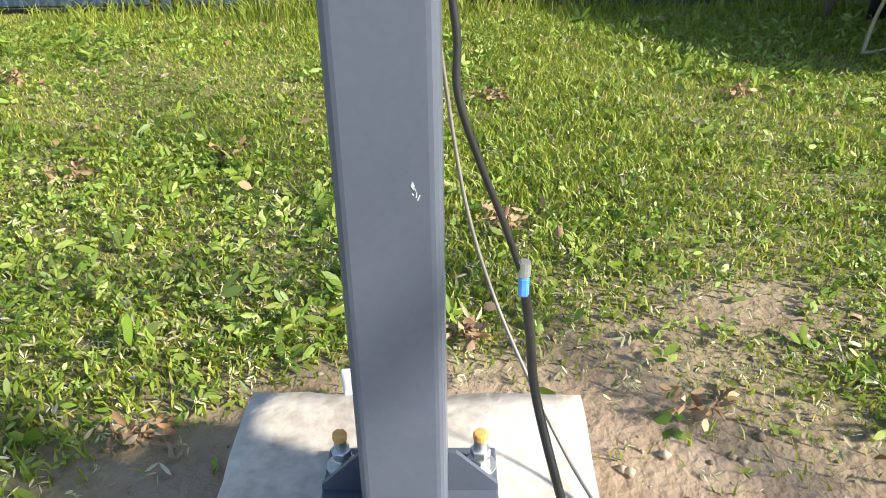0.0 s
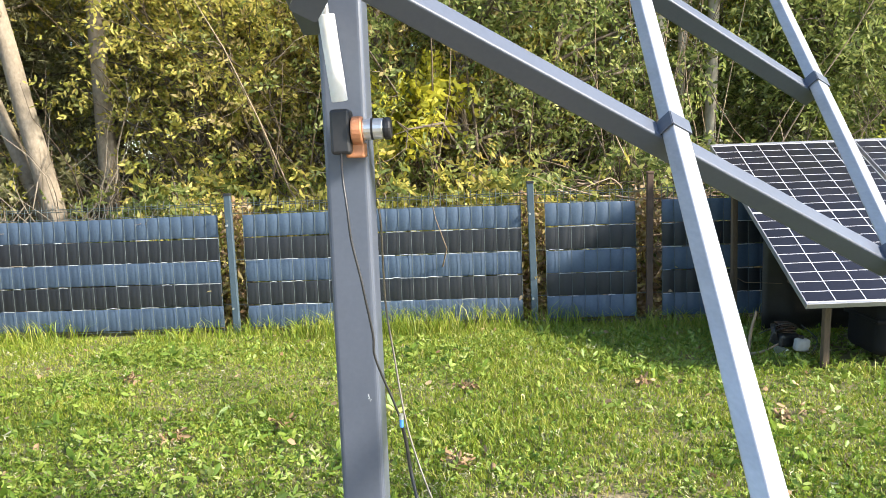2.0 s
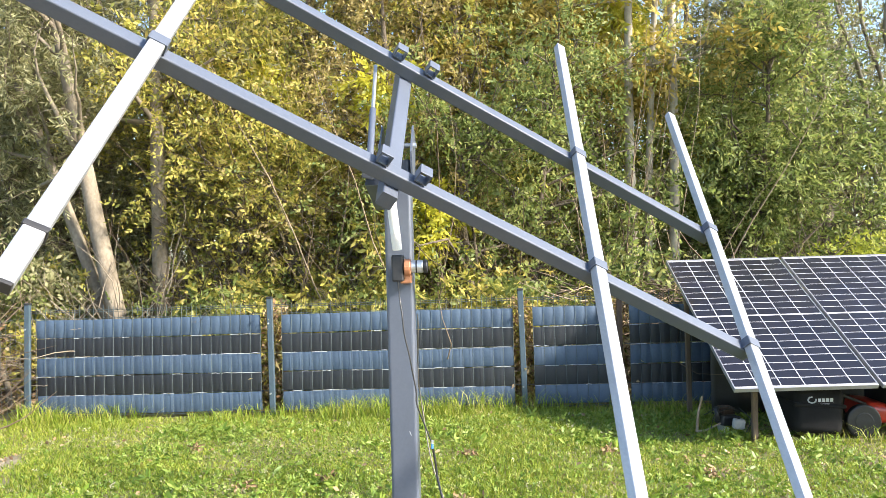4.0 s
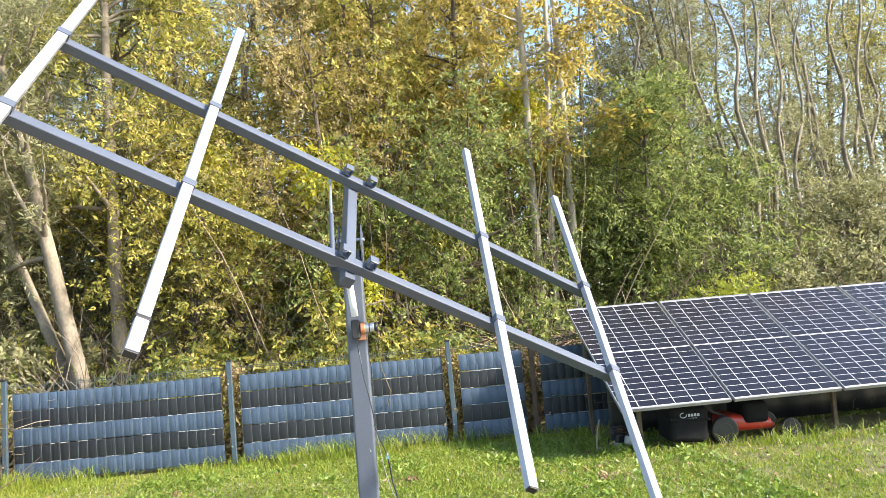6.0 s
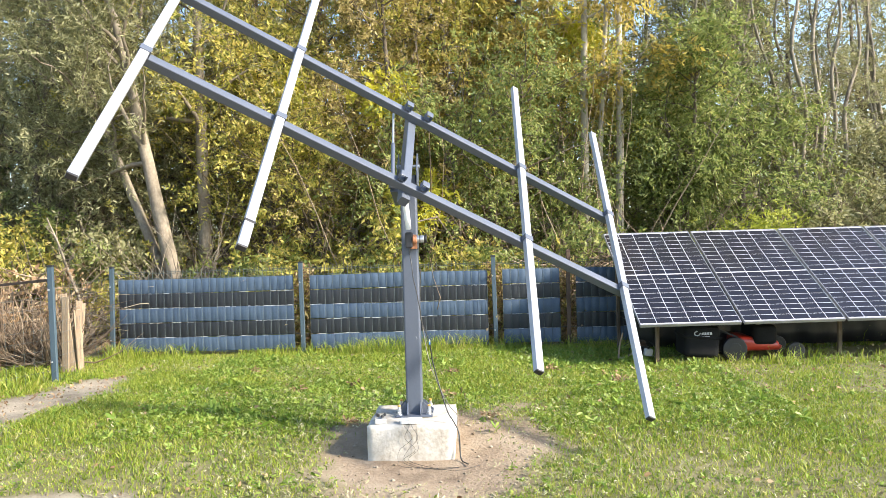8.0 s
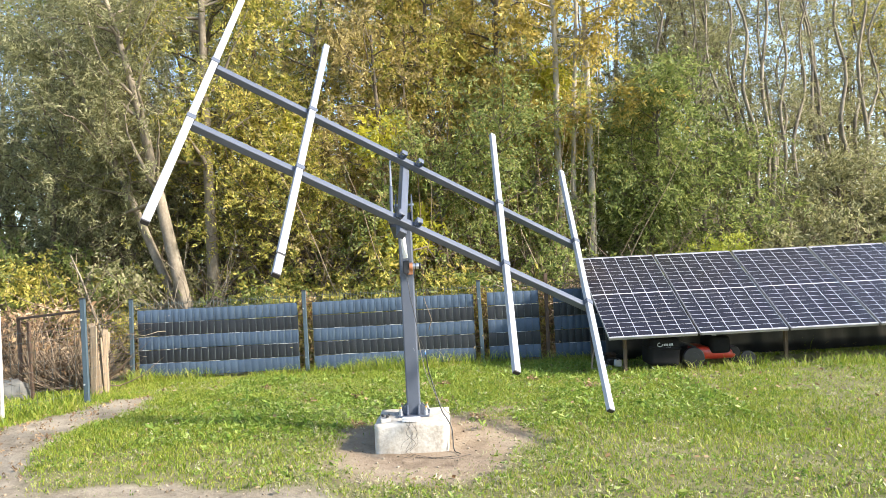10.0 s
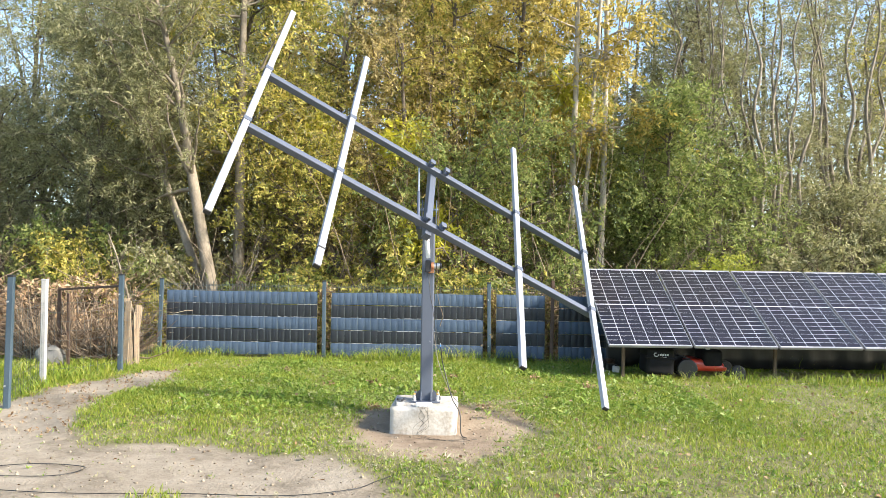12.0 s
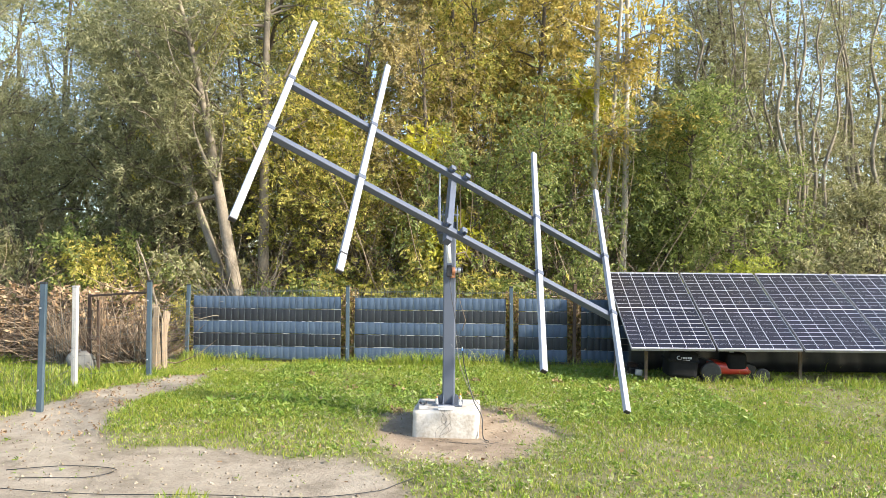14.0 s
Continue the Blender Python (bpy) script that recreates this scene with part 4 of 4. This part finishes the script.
# pollard willows: a thick knobbly head with long winding shoots that rise from it
def pollard(x, y, head, r, shoots, leaves, reach):
    ob = thing("tree", "pollard willow with long winding pale shoots above a dark head", "tree", "trees of the wood", at=(x, y, -0.05))
    wood = Tubes()
    wood.add(grow((0, 0, 0), (0.05, 0, 1), head, 6, 0.08, 0.05), r, r * 0.85, 12)
    spots, ways = [], []
    for k in range(shoots):
        a = 2 * np.pi * (k + rng.uniform(-0.3, 0.3)) / shoots
        tall, out = rng.uniform(4.5, 7.5), reach * rng.uniform(0.5, 1.2)
        t = np.linspace(0, 1, 22)
        bend, phase, turns = rng.uniform(0.05, 0.13), rng.uniform(0, 6.28), rng.uniform(2.0, 3.6)
        rise = np.stack([np.cos(a) * (out * t ** 0.6 + r * 0.5) + bend * np.sin(turns * 6.28 * t + phase) * np.minimum(1, 4 * t), 0.6 * np.sin(a) * out * t ** 0.6 + bend * 0.6 * np.cos(turns * 5 * t + phase) * np.minimum(1, 4 * t), head - 0.15 + tall * t], -1)
        wood.add(rise, rng.uniform(0.032, 0.055), 0.008, 7)
        for q in range(5, 22):
            for _ in range(2):
                tw = grow(rise[q], rng.normal(size=3) * np.array([1, 0.7, 0.4]) + np.array([0, 0, 0.5]), rng.uniform(0.3, 0.8), 4, 0.25, 0.02)
                wood.add(tw, 0.007, 0.002, 3)
                spots.extend(tw[1:]), ways.extend(tw[1:] - tw[:-1])
    for _ in range(60):
        a = rng.uniform(0, 6.28)
        wood.add(grow((np.cos(a) * r * 0.8, np.sin(a) * r * 0.8, head * rng.uniform(0.45, 1.0)), (np.cos(a), np.sin(a) * 0.7, rng.uniform(-0.2, 1.2)), rng.uniform(0.4, 1.1), 5, 0.25, 0.03), 0.010, 0.002, 4)
    wood.make("trunk", M_SHOOT, ob)
    spots, ways = np.array(spots), np.array(ways)
    pick = rng.integers(0, len(spots), leaves)
    sprays("crown", spots[pick] + rng.normal(size=(leaves, 3)) * 0.08, unit(ways[pick]) + rng.normal(size=(leaves, 3)) * 0.5, 0.22, 0.075, 0.2, 5, L_WILLOW, ob)


M_SHOOT = material("grey_brown_shoot_bark", [(0.10, 0.08, 0.06), (0.20, 0.17, 0.125), (0.31, 0.27, 0.205)], 5, 30, 0.85, bump=0.5, stretch=(1, 1, 0.7), bump_m=0.008)
for x, y, head, r, n, leaves, reach in ((6.05, 7.7, 1.75, 0.24, 8, 900, 0.9), (7.7, 8.2, 1.6, 0.2, 7, 800, 1.0), (5.0, 8.6, 2.2, 0.15, 5, 600, 0.6), (9.3, 8.8, 1.7, 0.2, 6, 700, 1.0)):
    pollard(x, y, head, r, n, leaves, reach)
# bright shrub and low growth behind the fence
tree("bright yellow-green shrub behind the solar panels", 4.45, 6.15, 1.75, 0.022, 1100, L_LIME, (0, 0), M_BARK, 34, 0.3, 0.6, 0.7, 0.055, 0.4, 4, 0.15, 3, 0.1, 5, "bush", 5, "shrub")
for x, y, h, lm in ((-2.7, 6.05, 1.5, L_GREEN), (-1.1, 6.0, 1.3, L_YELLOW), (0.0, 6.0, 1.5, L_YELLOW), (0.9, 6.05, 1.2, L_YELLOW), (-5.2, 6.9, 1.4, L_GREEN), (-5.7, 6.4, 2.0, L_YELLOW), (-6.7, 6.6, 2.2, L_GREEN), (-7.8, 6.8, 2.3, L_WILLOW), (-4.6, 6.6, 1.7, L_WILLOW), (-2.0, 6.0, 1.2, L_YELLOW), (-0.4, 6.0, 1.0, L_GREEN), (1.3, 6.4, 1.6, L_GREEN),  (3.0, 6.4, 1.3, L_GREEN), (6.4, 6.6, 1.9, L_WILLOW), (8.2, 6.6, 1.9, L_GREEN)):
    tree("low leafy shrub growing close behind the fence", x, y, h, 0.02, 620, lm, (0, 0), M_BARK, 18, 0.1, 0.85, 0.4, 0.08, 0.42, 4, 0.2, 3, 0.1, 4, "bush", 4, "shrub")
# a hanging cluster of bright leaves near the post
for x, y, z, n, lm in ((-0.15, 6.1, 1.95, 90, L_BRIGHT), (-0.75, 6.2, 1.75, 60, L_YELLOW), (-2.3, 7.2, 3.55, 60, L_BRIGHT), (-0.7, 6.6, 3.4, 70, L_BRIGHT), (2.9, 8.9, 4.5, 80, L_BRIGHT), (3.9, 9.0, 4.0, 90, L_GOLD), (3.1, 9.2, 3.2, 60, L_BRIGHT), (2.45, 7.5, 3.5, 110, L_GOLD), (3.3, 8.3, 2.9, 100, L_BRIGHT), (2.2, 7.6, 4.5, 110, L_BRIGHT), (1.5, 7.6, 4.3, 120, L_GOLD)):
    ob = thing("hanging_branch", "hanging branch with a cluster of bright yellow leaves", "branch", at=(x, y, z))
    tb = Tubes()
    tip = grow((0.2, 0.7, 0.5), (-0.3, -1, -0.3), 1.0, 6, 0.1, -0.05)
    tb.add(tip, 0.012, 0.003, 5)
    tb.make("stalk", M_BARK, ob)
    n = int(n * 1.4)
    at = np.repeat(tip[2:], n // 5 + 1, 0)[:n] + rng.normal(size=(n, 3)) * np.array([0.16, 0.14, 0.16])
    sprays("leaves", at, rng.normal(size=(n, 3)) + np.array([0, -0.3, -0.8]), 0.22, 0.095, 0.4, 4, lm, ob)


# brown thicket of bare stems inside the wood
def thicket(name, label, n, xr, yr, zr, length, r, mat, wander=0.25, lift=0.05, flat=0.0, heap=None, spread=1.0):
    t = Tubes()
    for _ in range(n):
        x, y = rng.uniform(*xr), rng.uniform(*yr)
        z = rng.uniform(*zr) if heap is None else rng.random() * heap(x, y)
        d = rng.normal(size=3)
        d[2] = abs(d[2]) * (1 - flat) + rng.normal() * 0.15 * flat
        d[:2] *= spread
        d[2] = d[2] if spread == 1.0 else max(d[2], 0.6)
        t.add(grow((x, y, z), d, length * rng.uniform(0.5, 1.3), 6, wander, lift), r * rng.uniform(0.5, 1.5), 0.0015, 4)
    return tagged(t.make(name, mat), label, name.replace("_", " "), kind="stuff")


thicket("undergrowth", "tangle of dry brown stems and twigs behind the fence", 1500, (-9, 10), (5.9, 10), (0.0, 1.0), 1.7, 0.008, M_TWIG, 0.22, 0.12)
thicket("undergrowth", "many thin upright brown saplings among the leaves", 300, (-3.2, 2.4), (6.6, 8.8), (0.0, 0.2), 4.2, 0.010, M_TWIG, 0.10, 0.14, spread=0.3)
thicket("dry_stalks", "pale thin dry stalks and shoots by the leaning tree", 130, (-5.0, -3.3), (5.75, 6.5), (0.0, 0.9), 1.4, 0.008, M_PALEBARK, 0.22, 0.06)
thicket("brushwood_pile", "heap of dry brown cut branches behind the wire fence", 1100, (-9.0, -4.9), (4.3, 6.0), (0, 1), 1.1, 0.011, M_TWIG, 0.18, 0.0, 0.85, lambda x, y: 1.12 * max(0.05, 1 - abs(y - 5.2) / 1.2) * min(1, (-4.6 - x) / 0.6))
thicket("brushwood_pile", "upright dry brown stalks against the brushwood heap", 420, (-5.9, -4.45), (4.15, 4.5), (0, 0.1), 0.95, 0.010, M_TWIG, 0.10, 0.16)
thicket("brushwood_pile", "dry reddish brushwood behind the dark end of the fence", 420, (1.2, 3.4), (5.6, 6.6), (0.5, 1.15), 0.6, 0.008, M_TWIG, 0.2, 0.0, 0.9)
# leaf litter of the wood floor, and dry leaves in the gaps of the fence
n = 9000
at = np.stack([rng.uniform(-9, 10, n), rng.uniform(5.3, 11, n), rng.uniform(0.0, 0.08, n)], -1)
lit = sprays("leaf_litter", at, rng.normal(size=(n, 3)) * np.array([1, 1, 0.25]), 0.05, 0.09, 0.5, 1, M_DEAD, None)
tagged(lit, "brown fallen leaves over the floor of the wood", "leaf litter", kind="stuff")
n = 900
gap = rng.choice([-1.767, 0.745, 1.68], n)
at = np.stack([gap + rng.uniform(-0.12, 0.12, n), rng.uniform(5.16, 5.42, n), rng.uniform(0.02, 1.1, n)], -1)
ivy = sprays("climbing_leaves", at[:350], rng.normal(size=(350, 3)), 0.08, 0.07, 0.45, 1, L_BROWN, None)
tagged(ivy, "dry yellow-brown climbing leaves in the gaps of the fence", "climbing plant", kind="stuff")
withered = sprays("climbing_leaves", at[350:], rng.normal(size=(n - 350, 3)), 0.06, 0.055, 0.5, 1, M_DEAD, None)
tagged(withered, "withered red-brown leaves caught in the gaps of the fence", "climbing plant", kind="stuff")
n = 900
at = np.stack([rng.uniform(-9.0, -4.7, n), rng.uniform(4.1, 5.6, n), rng.uniform(0.05, 1.15, n)], -1)
tagged(sprays("withered_leaves", at, rng.normal(size=(n, 3)), 0.08, 0.085, 0.4, 2, M_DEAD, None), "withered brown leaves hanging in the brushwood heap", "dry leaves", kind="stuff")

# ---- far wood ----
t = Tubes()
for _ in range(260):
    x, y = rng.uniform(-30, 36), rng.uniform(13, 30)
    t.add(grow((x, y, -0.1), (rng.normal() * 0.07, 0, 1), rng.uniform(8, 14), 8, 0.05, 0.02), rng.uniform(0.04, 0.12), 0.02, 5)
tagged(t.make("far_trunks", M_BARK), "many thin dark trunks deep in the wood", "far wood", kind="stuff")


def far_leaves(label, n, xr, yr, zr, leaf, mat, hole=0.0):
    at = np.stack([rng.uniform(*xr, n), rng.uniform(*yr, n), zr[0] + (zr[1] - zr[0]) * rng.random(n) ** 1.25], -1)
    if hole:
        at = at[waviness(at[:, 0] * 0.55 + at[:, 1] * 0.2, at[:, 2] * 0.8) > hole]
    tagged(sprays("far_foliage", at, rng.normal(size=(len(at), 3)), leaf * 2.2, leaf, 0.45, 3, mat, None), label, "far wood", kind="stuff")


far_leaves("distant dull green foliage of the wood", 16000, (-26, 3), (11, 20), (0.1, 10), 0.15, L_GREEN, -0.5)
far_leaves("distant golden and brown foliage of the wood", 6000, (-14, 4), (11, 18), (0.5, 9), 0.14, L_BROWN, -0.15)
far_leaves("distant grey-green foliage of the wood", 13000, (2, 30), (11, 22), (0.1, 10), 0.14, L_WILLOW, -0.2)
far_leaves("high thin foliage of the far willows", 13000, (1, 26), (11.5, 17), (3.0, 12), 0.11, L_WILLOW, -0.35)
far_leaves("high thin foliage over the brushwood side", 10000, (-18, -3), (11.5, 16), (2.0, 12), 0.11, L_WILLOW, -0.45)
far_leaves("low far undergrowth closing the wood", 9000, (-34, 40), (16, 30), (0.0, 3.2), 0.20, L_GREEN, -0.6)


# ---- lawn ----
M_PALE = material("mown_dry_grass", [(0.22, 0.22, 0.11), (0.34, 0.33, 0.18), (0.46, 0.43, 0.27)], 5, 40, 0.7, bump=0, island=0.7, see=0.15)

def turf_share(x, y):
    return np.clip(1 - 1.25 * earth_mask(x, y), 0, 1) * np.clip(1 - 1.15 * sand_mask(x, y), 0, 1)


def blades(name, label, n, xr, yr, hgt, wid, mat, thin=0.0, share=turf_share, soft_edge=0.0):
    x, y = rng.uniform(*xr, n), rng.uniform(*yr, n)
    if soft_edge:
        edge = np.minimum(np.minimum(x - xr[0], xr[1] - x), y - yr[0]) / soft_edge + 0.35 * waviness(x * 1.3, y * 1.3)
        keep = rng.random(n) < edge
        x, y = x[keep], y[keep]
        n = len(x)
    on = (share(x, y) > rng.random(n) + thin) & ~((np.abs(x + 0.038) < 0.33) & (np.abs(y - 0.93) < 0.35)) & ~((x > 2.5) & (y > 3.62 + 0.12 * waviness(x * 3, y)) & (y < 4.45))
    x, y = x[on], y[on]
    n = len(x)
    tuft = 0.5 + 0.95 * np.clip(0.5 + 0.45 * waviness(x * 2.9, y * 2.6), 0, 1)
    z = ground_z(x, y) - 0.004
    h = hgt * rng.uniform(0.45, 1.25, n) * tuft
    a = rng.uniform(0, 2 * np.pi, n)
    lean = rng.uniform(0.15, 1.1, n) * h
    b = rng.uniform(0, 2 * np.pi, n)
    wx, wy = np.cos(a) * wid * rng.uniform(0.6, 1.4, n) / 2, np.sin(a) * wid * rng.uniform(0.6, 1.4, n) / 2
    lx, ly = np.cos(b) * lean, np.sin(b) * lean
    v = np.stack([np.stack([x - wx, y - wy, z], -1), np.stack([x + wx, y + wy, z], -1), np.stack([x + wx * 0.8 + lx * 0.35, y + wy * 0.8 + ly * 0.35, z + h * 0.6], -1),
                  np.stack([x - wx * 0.8 + lx * 0.35, y - wy * 0.8 + ly * 0.35, z + h * 0.6], -1), np.stack([x + lx, y + ly, z + h * 0.9], -1)], 1).reshape(-1, 3)
    i = np.arange(n)[:, None] * 5
    return tagged(mesh_object(name, v, [i + np.array([[0, 1, 2, 3]]), i + np.array([[3, 2, 4]])], mat), label, "grass", kind="stuff")


blades("grass", "short worn lawn grass round the sandy patch", 235000, (-5.2, 10.0), (-4.0, 5.1), 0.039, 0.0071, M_GRASS, soft_edge=1.2)
blades("grass", "short green lawn grass with yellowing blades", 205000, (-5.4, 3.9), (0.0, 5.1), 0.038, 0.0062, M_GRASS, soft_edge=1.6)
blades("grass", "weedy grass beyond the wire fence", 22000, (-9.5, -3.9), (0.3, 4.6), 0.11, 0.012, M_GRASS, soft_edge=0.8)
blades("tall_grass", "longer grass tufts along the foot of the fence", 9000, (-4.3, 8.0), (4.74, 5.09), 0.16, 0.006, M_GRASS, share=lambda x, y: np.clip(0.30 + 0.9 * waviness(x * 2.3, y * 3.1), 0.05, 1))
blades("tall_grass", "longer grass under the edge of the panels", 5000, (2.0, 8.5), (3.2, 3.9), 0.14, 0.007, M_GRASS, share=lambda x, y: np.clip(0.2 + 0.9 * waviness(x * 2.3, y * 3.1), 0.05, 1))


def rosettes(name, label, n, xr, yr, leaf, mat, flat=0.35, share=turf_share, lift=0.012, width=0.6, clump=0.0):
    """Low leaves of very uneven size; clump gathers them in patches."""
    x, y = rng.uniform(*xr, n), rng.uniform(*yr, n)
    on = (share(x, y) > rng.random(n) * 0.9) & ~((np.abs(x + 0.038) < 0.34) & (np.abs(y - 0.93) < 0.36))
    if clump:
        on &= 0.5 + clump * waviness(x * 2.1 + 5 * leaf * 100, y * 2.3 - 3) > rng.random(n)
    x, y = x[on], y[on]
    at = np.stack([x, y, ground_z(x, y) + lift + 0.03 * rng.random(len(x))], -1)
    way = rng.normal(size=(len(x), 3)) * np.array([1, 1, flat])
    size = leaf * np.clip(rng.lognormal(-0.08, 0.42, len(x)), 0.45, 2.4)
    tagged(sprays(name, at, way, size * 0.8, size[:, None, None], width, 2, mat, None, "", True, 0.25), label, "weeds", kind="stuff")


rosettes("clover", "low clover among the grass", 16000, (-2.6, 3.0), (1.0, 4.7), 0.014, M_WEED, 0.6, clump=0.5)
rosettes("broad_weeds", "broad-leaved plantain weeds among the grass", 13000, (-2.6, 3.0), (1.0, 4.7), 0.030, M_WEED, 0.9, width=0.34, clump=0.7)
rosettes("clover", "low broad-leaved weeds over the front lawn", 26000, (-4.2, 7.5), (-3, 3.8), 0.021, M_WEED, 0.8, width=0.36, clump=0.6)
def ring_share(x, y):
    return np.clip(1.1 - 2.2 * np.abs(np.hypot(x / 1.05, (y - 0.66) / 1.1) - 1.0), 0, 1) * (1 - 0.8 * sand_mask(x, y))


rosettes("dry_grass", "pale mown dry grass and leaf scraps round the bare earth", 6500, (-2.2, 2.2), (-1.0, 2.6), 0.017, M_PALE, 0.3, ring_share, width=0.22)
rosettes("clover", "scattered weeds creeping over the bare earth", 700, (-2.0, 2.0), (-1.0, 2.4), 0.026, M_WEED, 0.4, ring_share, width=0.4)
rosettes("dry_grass", "pale dry leaf scraps in the worn lawn", 9000, (-3.5, 5), (-2.0, 4.6), 0.017, M_PALE, 0.4, width=0.22, lift=0.02, clump=0.7)
blades("grass", "sparse worn grass creeping over the bare earth", 9000, (-1.6, 1.6), (-0.8, 2.2), 0.03, 0.005, M_GRASS, share=lambda x, y: 0.8 * ring_share(x, y))
rosettes("leaf_scatter", "brown fallen leaves gathered before the panels", 80, (1.6, 4.8), (2.0, 3.2), 0.022, M_DEAD, 0.3, width=0.5, lift=0.015)
rosettes("leaf_scatter", "dry leaf litter on the path by the side fence", 480, (-4.4, -2.6), (0.2, 3.8), 0.022, M_DEAD, 0.25, share=lambda x, y: sand_mask(x, y), width=0.45)
rosettes("dry_grass", "dry grass scraps and bits of straw strewn on the sand", 2600, (-4.6, 0.4), (-2.2, 3.6), 0.016, M_PALE, 0.2, share=lambda x, y: 0.6 * sand_mask(x, y), width=0.16, lift=0.002, clump=0.7)
rosettes("clover", "small weeds scattered over the trodden sand", 900, (-4.6, -0.3), (-1.6, 3.4), 0.018, M_WEED, 0.5, share=lambda x, y: 0.7 * sand_mask(x, y), width=0.4, lift=0.002, clump=1.1)
# clods and dry leaves
for x, y, s in ((0.19, 2.17, 1.0), (-0.77, 2.68, 0.45), (-1.27, 2.52, 0.5), (0.2, 3.25, 0.5), (1.24, 3.26, 0.3), (-0.6, 1.28, 0.4), (0.55, 1.36, 0.35), (0.06, 1.6, 0.35), (1.8, 2.6, 0.35), (-2.0, 3.6, 0.4)):
    n = int(20 * s) + 2
    at = np.stack([x + rng.normal(size=n) * 0.055 * s, y + rng.normal(size=n) * 0.05 * s, np.full(n, float(ground_z(np.array(x), np.array(y)))) + 0.035 + 0.02 * rng.random(n)], -1)
    heap = sprays("fallen_leaves", at, rng.normal(size=(n, 3)) * np.array([1, 1, 0.35]), 0.03, 0.036, 0.45, 1, M_DEAD, None, "", True, 0.9)
    tagged(heap, "small heap of curled brown fallen leaves on the grass", "fallen leaves", "fallen leaves on the lawn")
n = 700
at = np.stack([rng.uniform(-4, 6, n), rng.uniform(-2.5, 4.9, n), np.zeros(n)], -1)
at[:, 2] = ground_z(at[:, 0], at[:, 1]) + 0.03 * turf_share(at[:, 0], at[:, 1]) + 0.008
tagged(sprays("leaf_scatter", at, rng.normal(size=(n, 3)) * np.array([1, 1, 0.2]), 0.02, 0.042, 0.6, 0, M_DEAD, None, "", True, 0.4), "scattered brown leaves on lawn and sand", "fallen leaves", kind="stuff")
# crumbs of earth and pebbles on the bare ground
n = 9000
px, py = rng.uniform(-4.4, 1.4, n), rng.uniform(-3.6, 3.4, n)
on = ((sand_mask(px, py) > 0.35) | (earth_mask(px, py) > 0.35)) & ~((np.abs(px + 0.038) < 0.34) & (np.abs(py - 0.93) < 0.36))
px, py = px[on], py[on]
n = len(px)
sz = 0.003 + 0.015 * rng.random(n) ** 6
c = np.stack([px, py, ground_z(px, py) + sz * 0.3], -1)
dirs = np.array([(1, 0, 0), (0, 1, 0), (-1, 0, 0), (0, -1, 0), (0, 0, 0.8), (0, 0, -0.8)], float)
v = c[:, None, :] + dirs[None] * sz[:, None, None] * rng.uniform(0.6, 1.3, (n, 6, 1))
tri = np.array([(0, 1, 4), (1, 2, 4), (2, 3, 4), (3, 0, 4), (1, 0, 5), (2, 1, 5), (3, 2, 5), (0, 3, 5)])
M_CRUMB = material("earth_crumb", [(0.14, 0.105, 0.07), (0.23, 0.19, 0.135), (0.33, 0.28, 0.21)], 5, 40, 0.95, bump=0, island=0.8)
tagged(mesh_object("soil_crumbs", v.reshape(-1, 3), [(np.arange(n)[:, None, None] * 6 + tri[None]).reshape(-1, 3)], M_CRUMB), "crumbs of earth and small pebbles on bare ground", "soil", kind="stuff")
for pts in ([(-3.3, -0.9, -0.085), (-2.9, -0.75, -0.08), (-2.5, -0.8, -0.085), (-2.6, -1.05, -0.08), (-3.1, -1.1, -0.085)], [(-3.2, -1.35, -0.08), (-2.4, -1.45, -0.082), (-1.6, -1.4, -0.08), (-0.9, -1.35, -0.082), (-0.45, -1.2, -0.075), (-0.3, -1.0, -0.05), (-0.2, -0.85, -0.06)]):
    cable("ground_cable", "thin dark cable lying loosely on the sand", [(x, y, float(ground_z(np.array(x), np.array(y))) + 0.012) for x, y, _ in pts], 0.0032)
blades("grass", "small tuft of grass growing in the sand", 420, (-1.9, -1.5), (-1.75, -1.35), 0.08, 0.008, M_GRASS, share=lambda x, y: np.clip(1.2 - 5 * np.hypot(x + 1.7, y + 1.55), 0, 1))
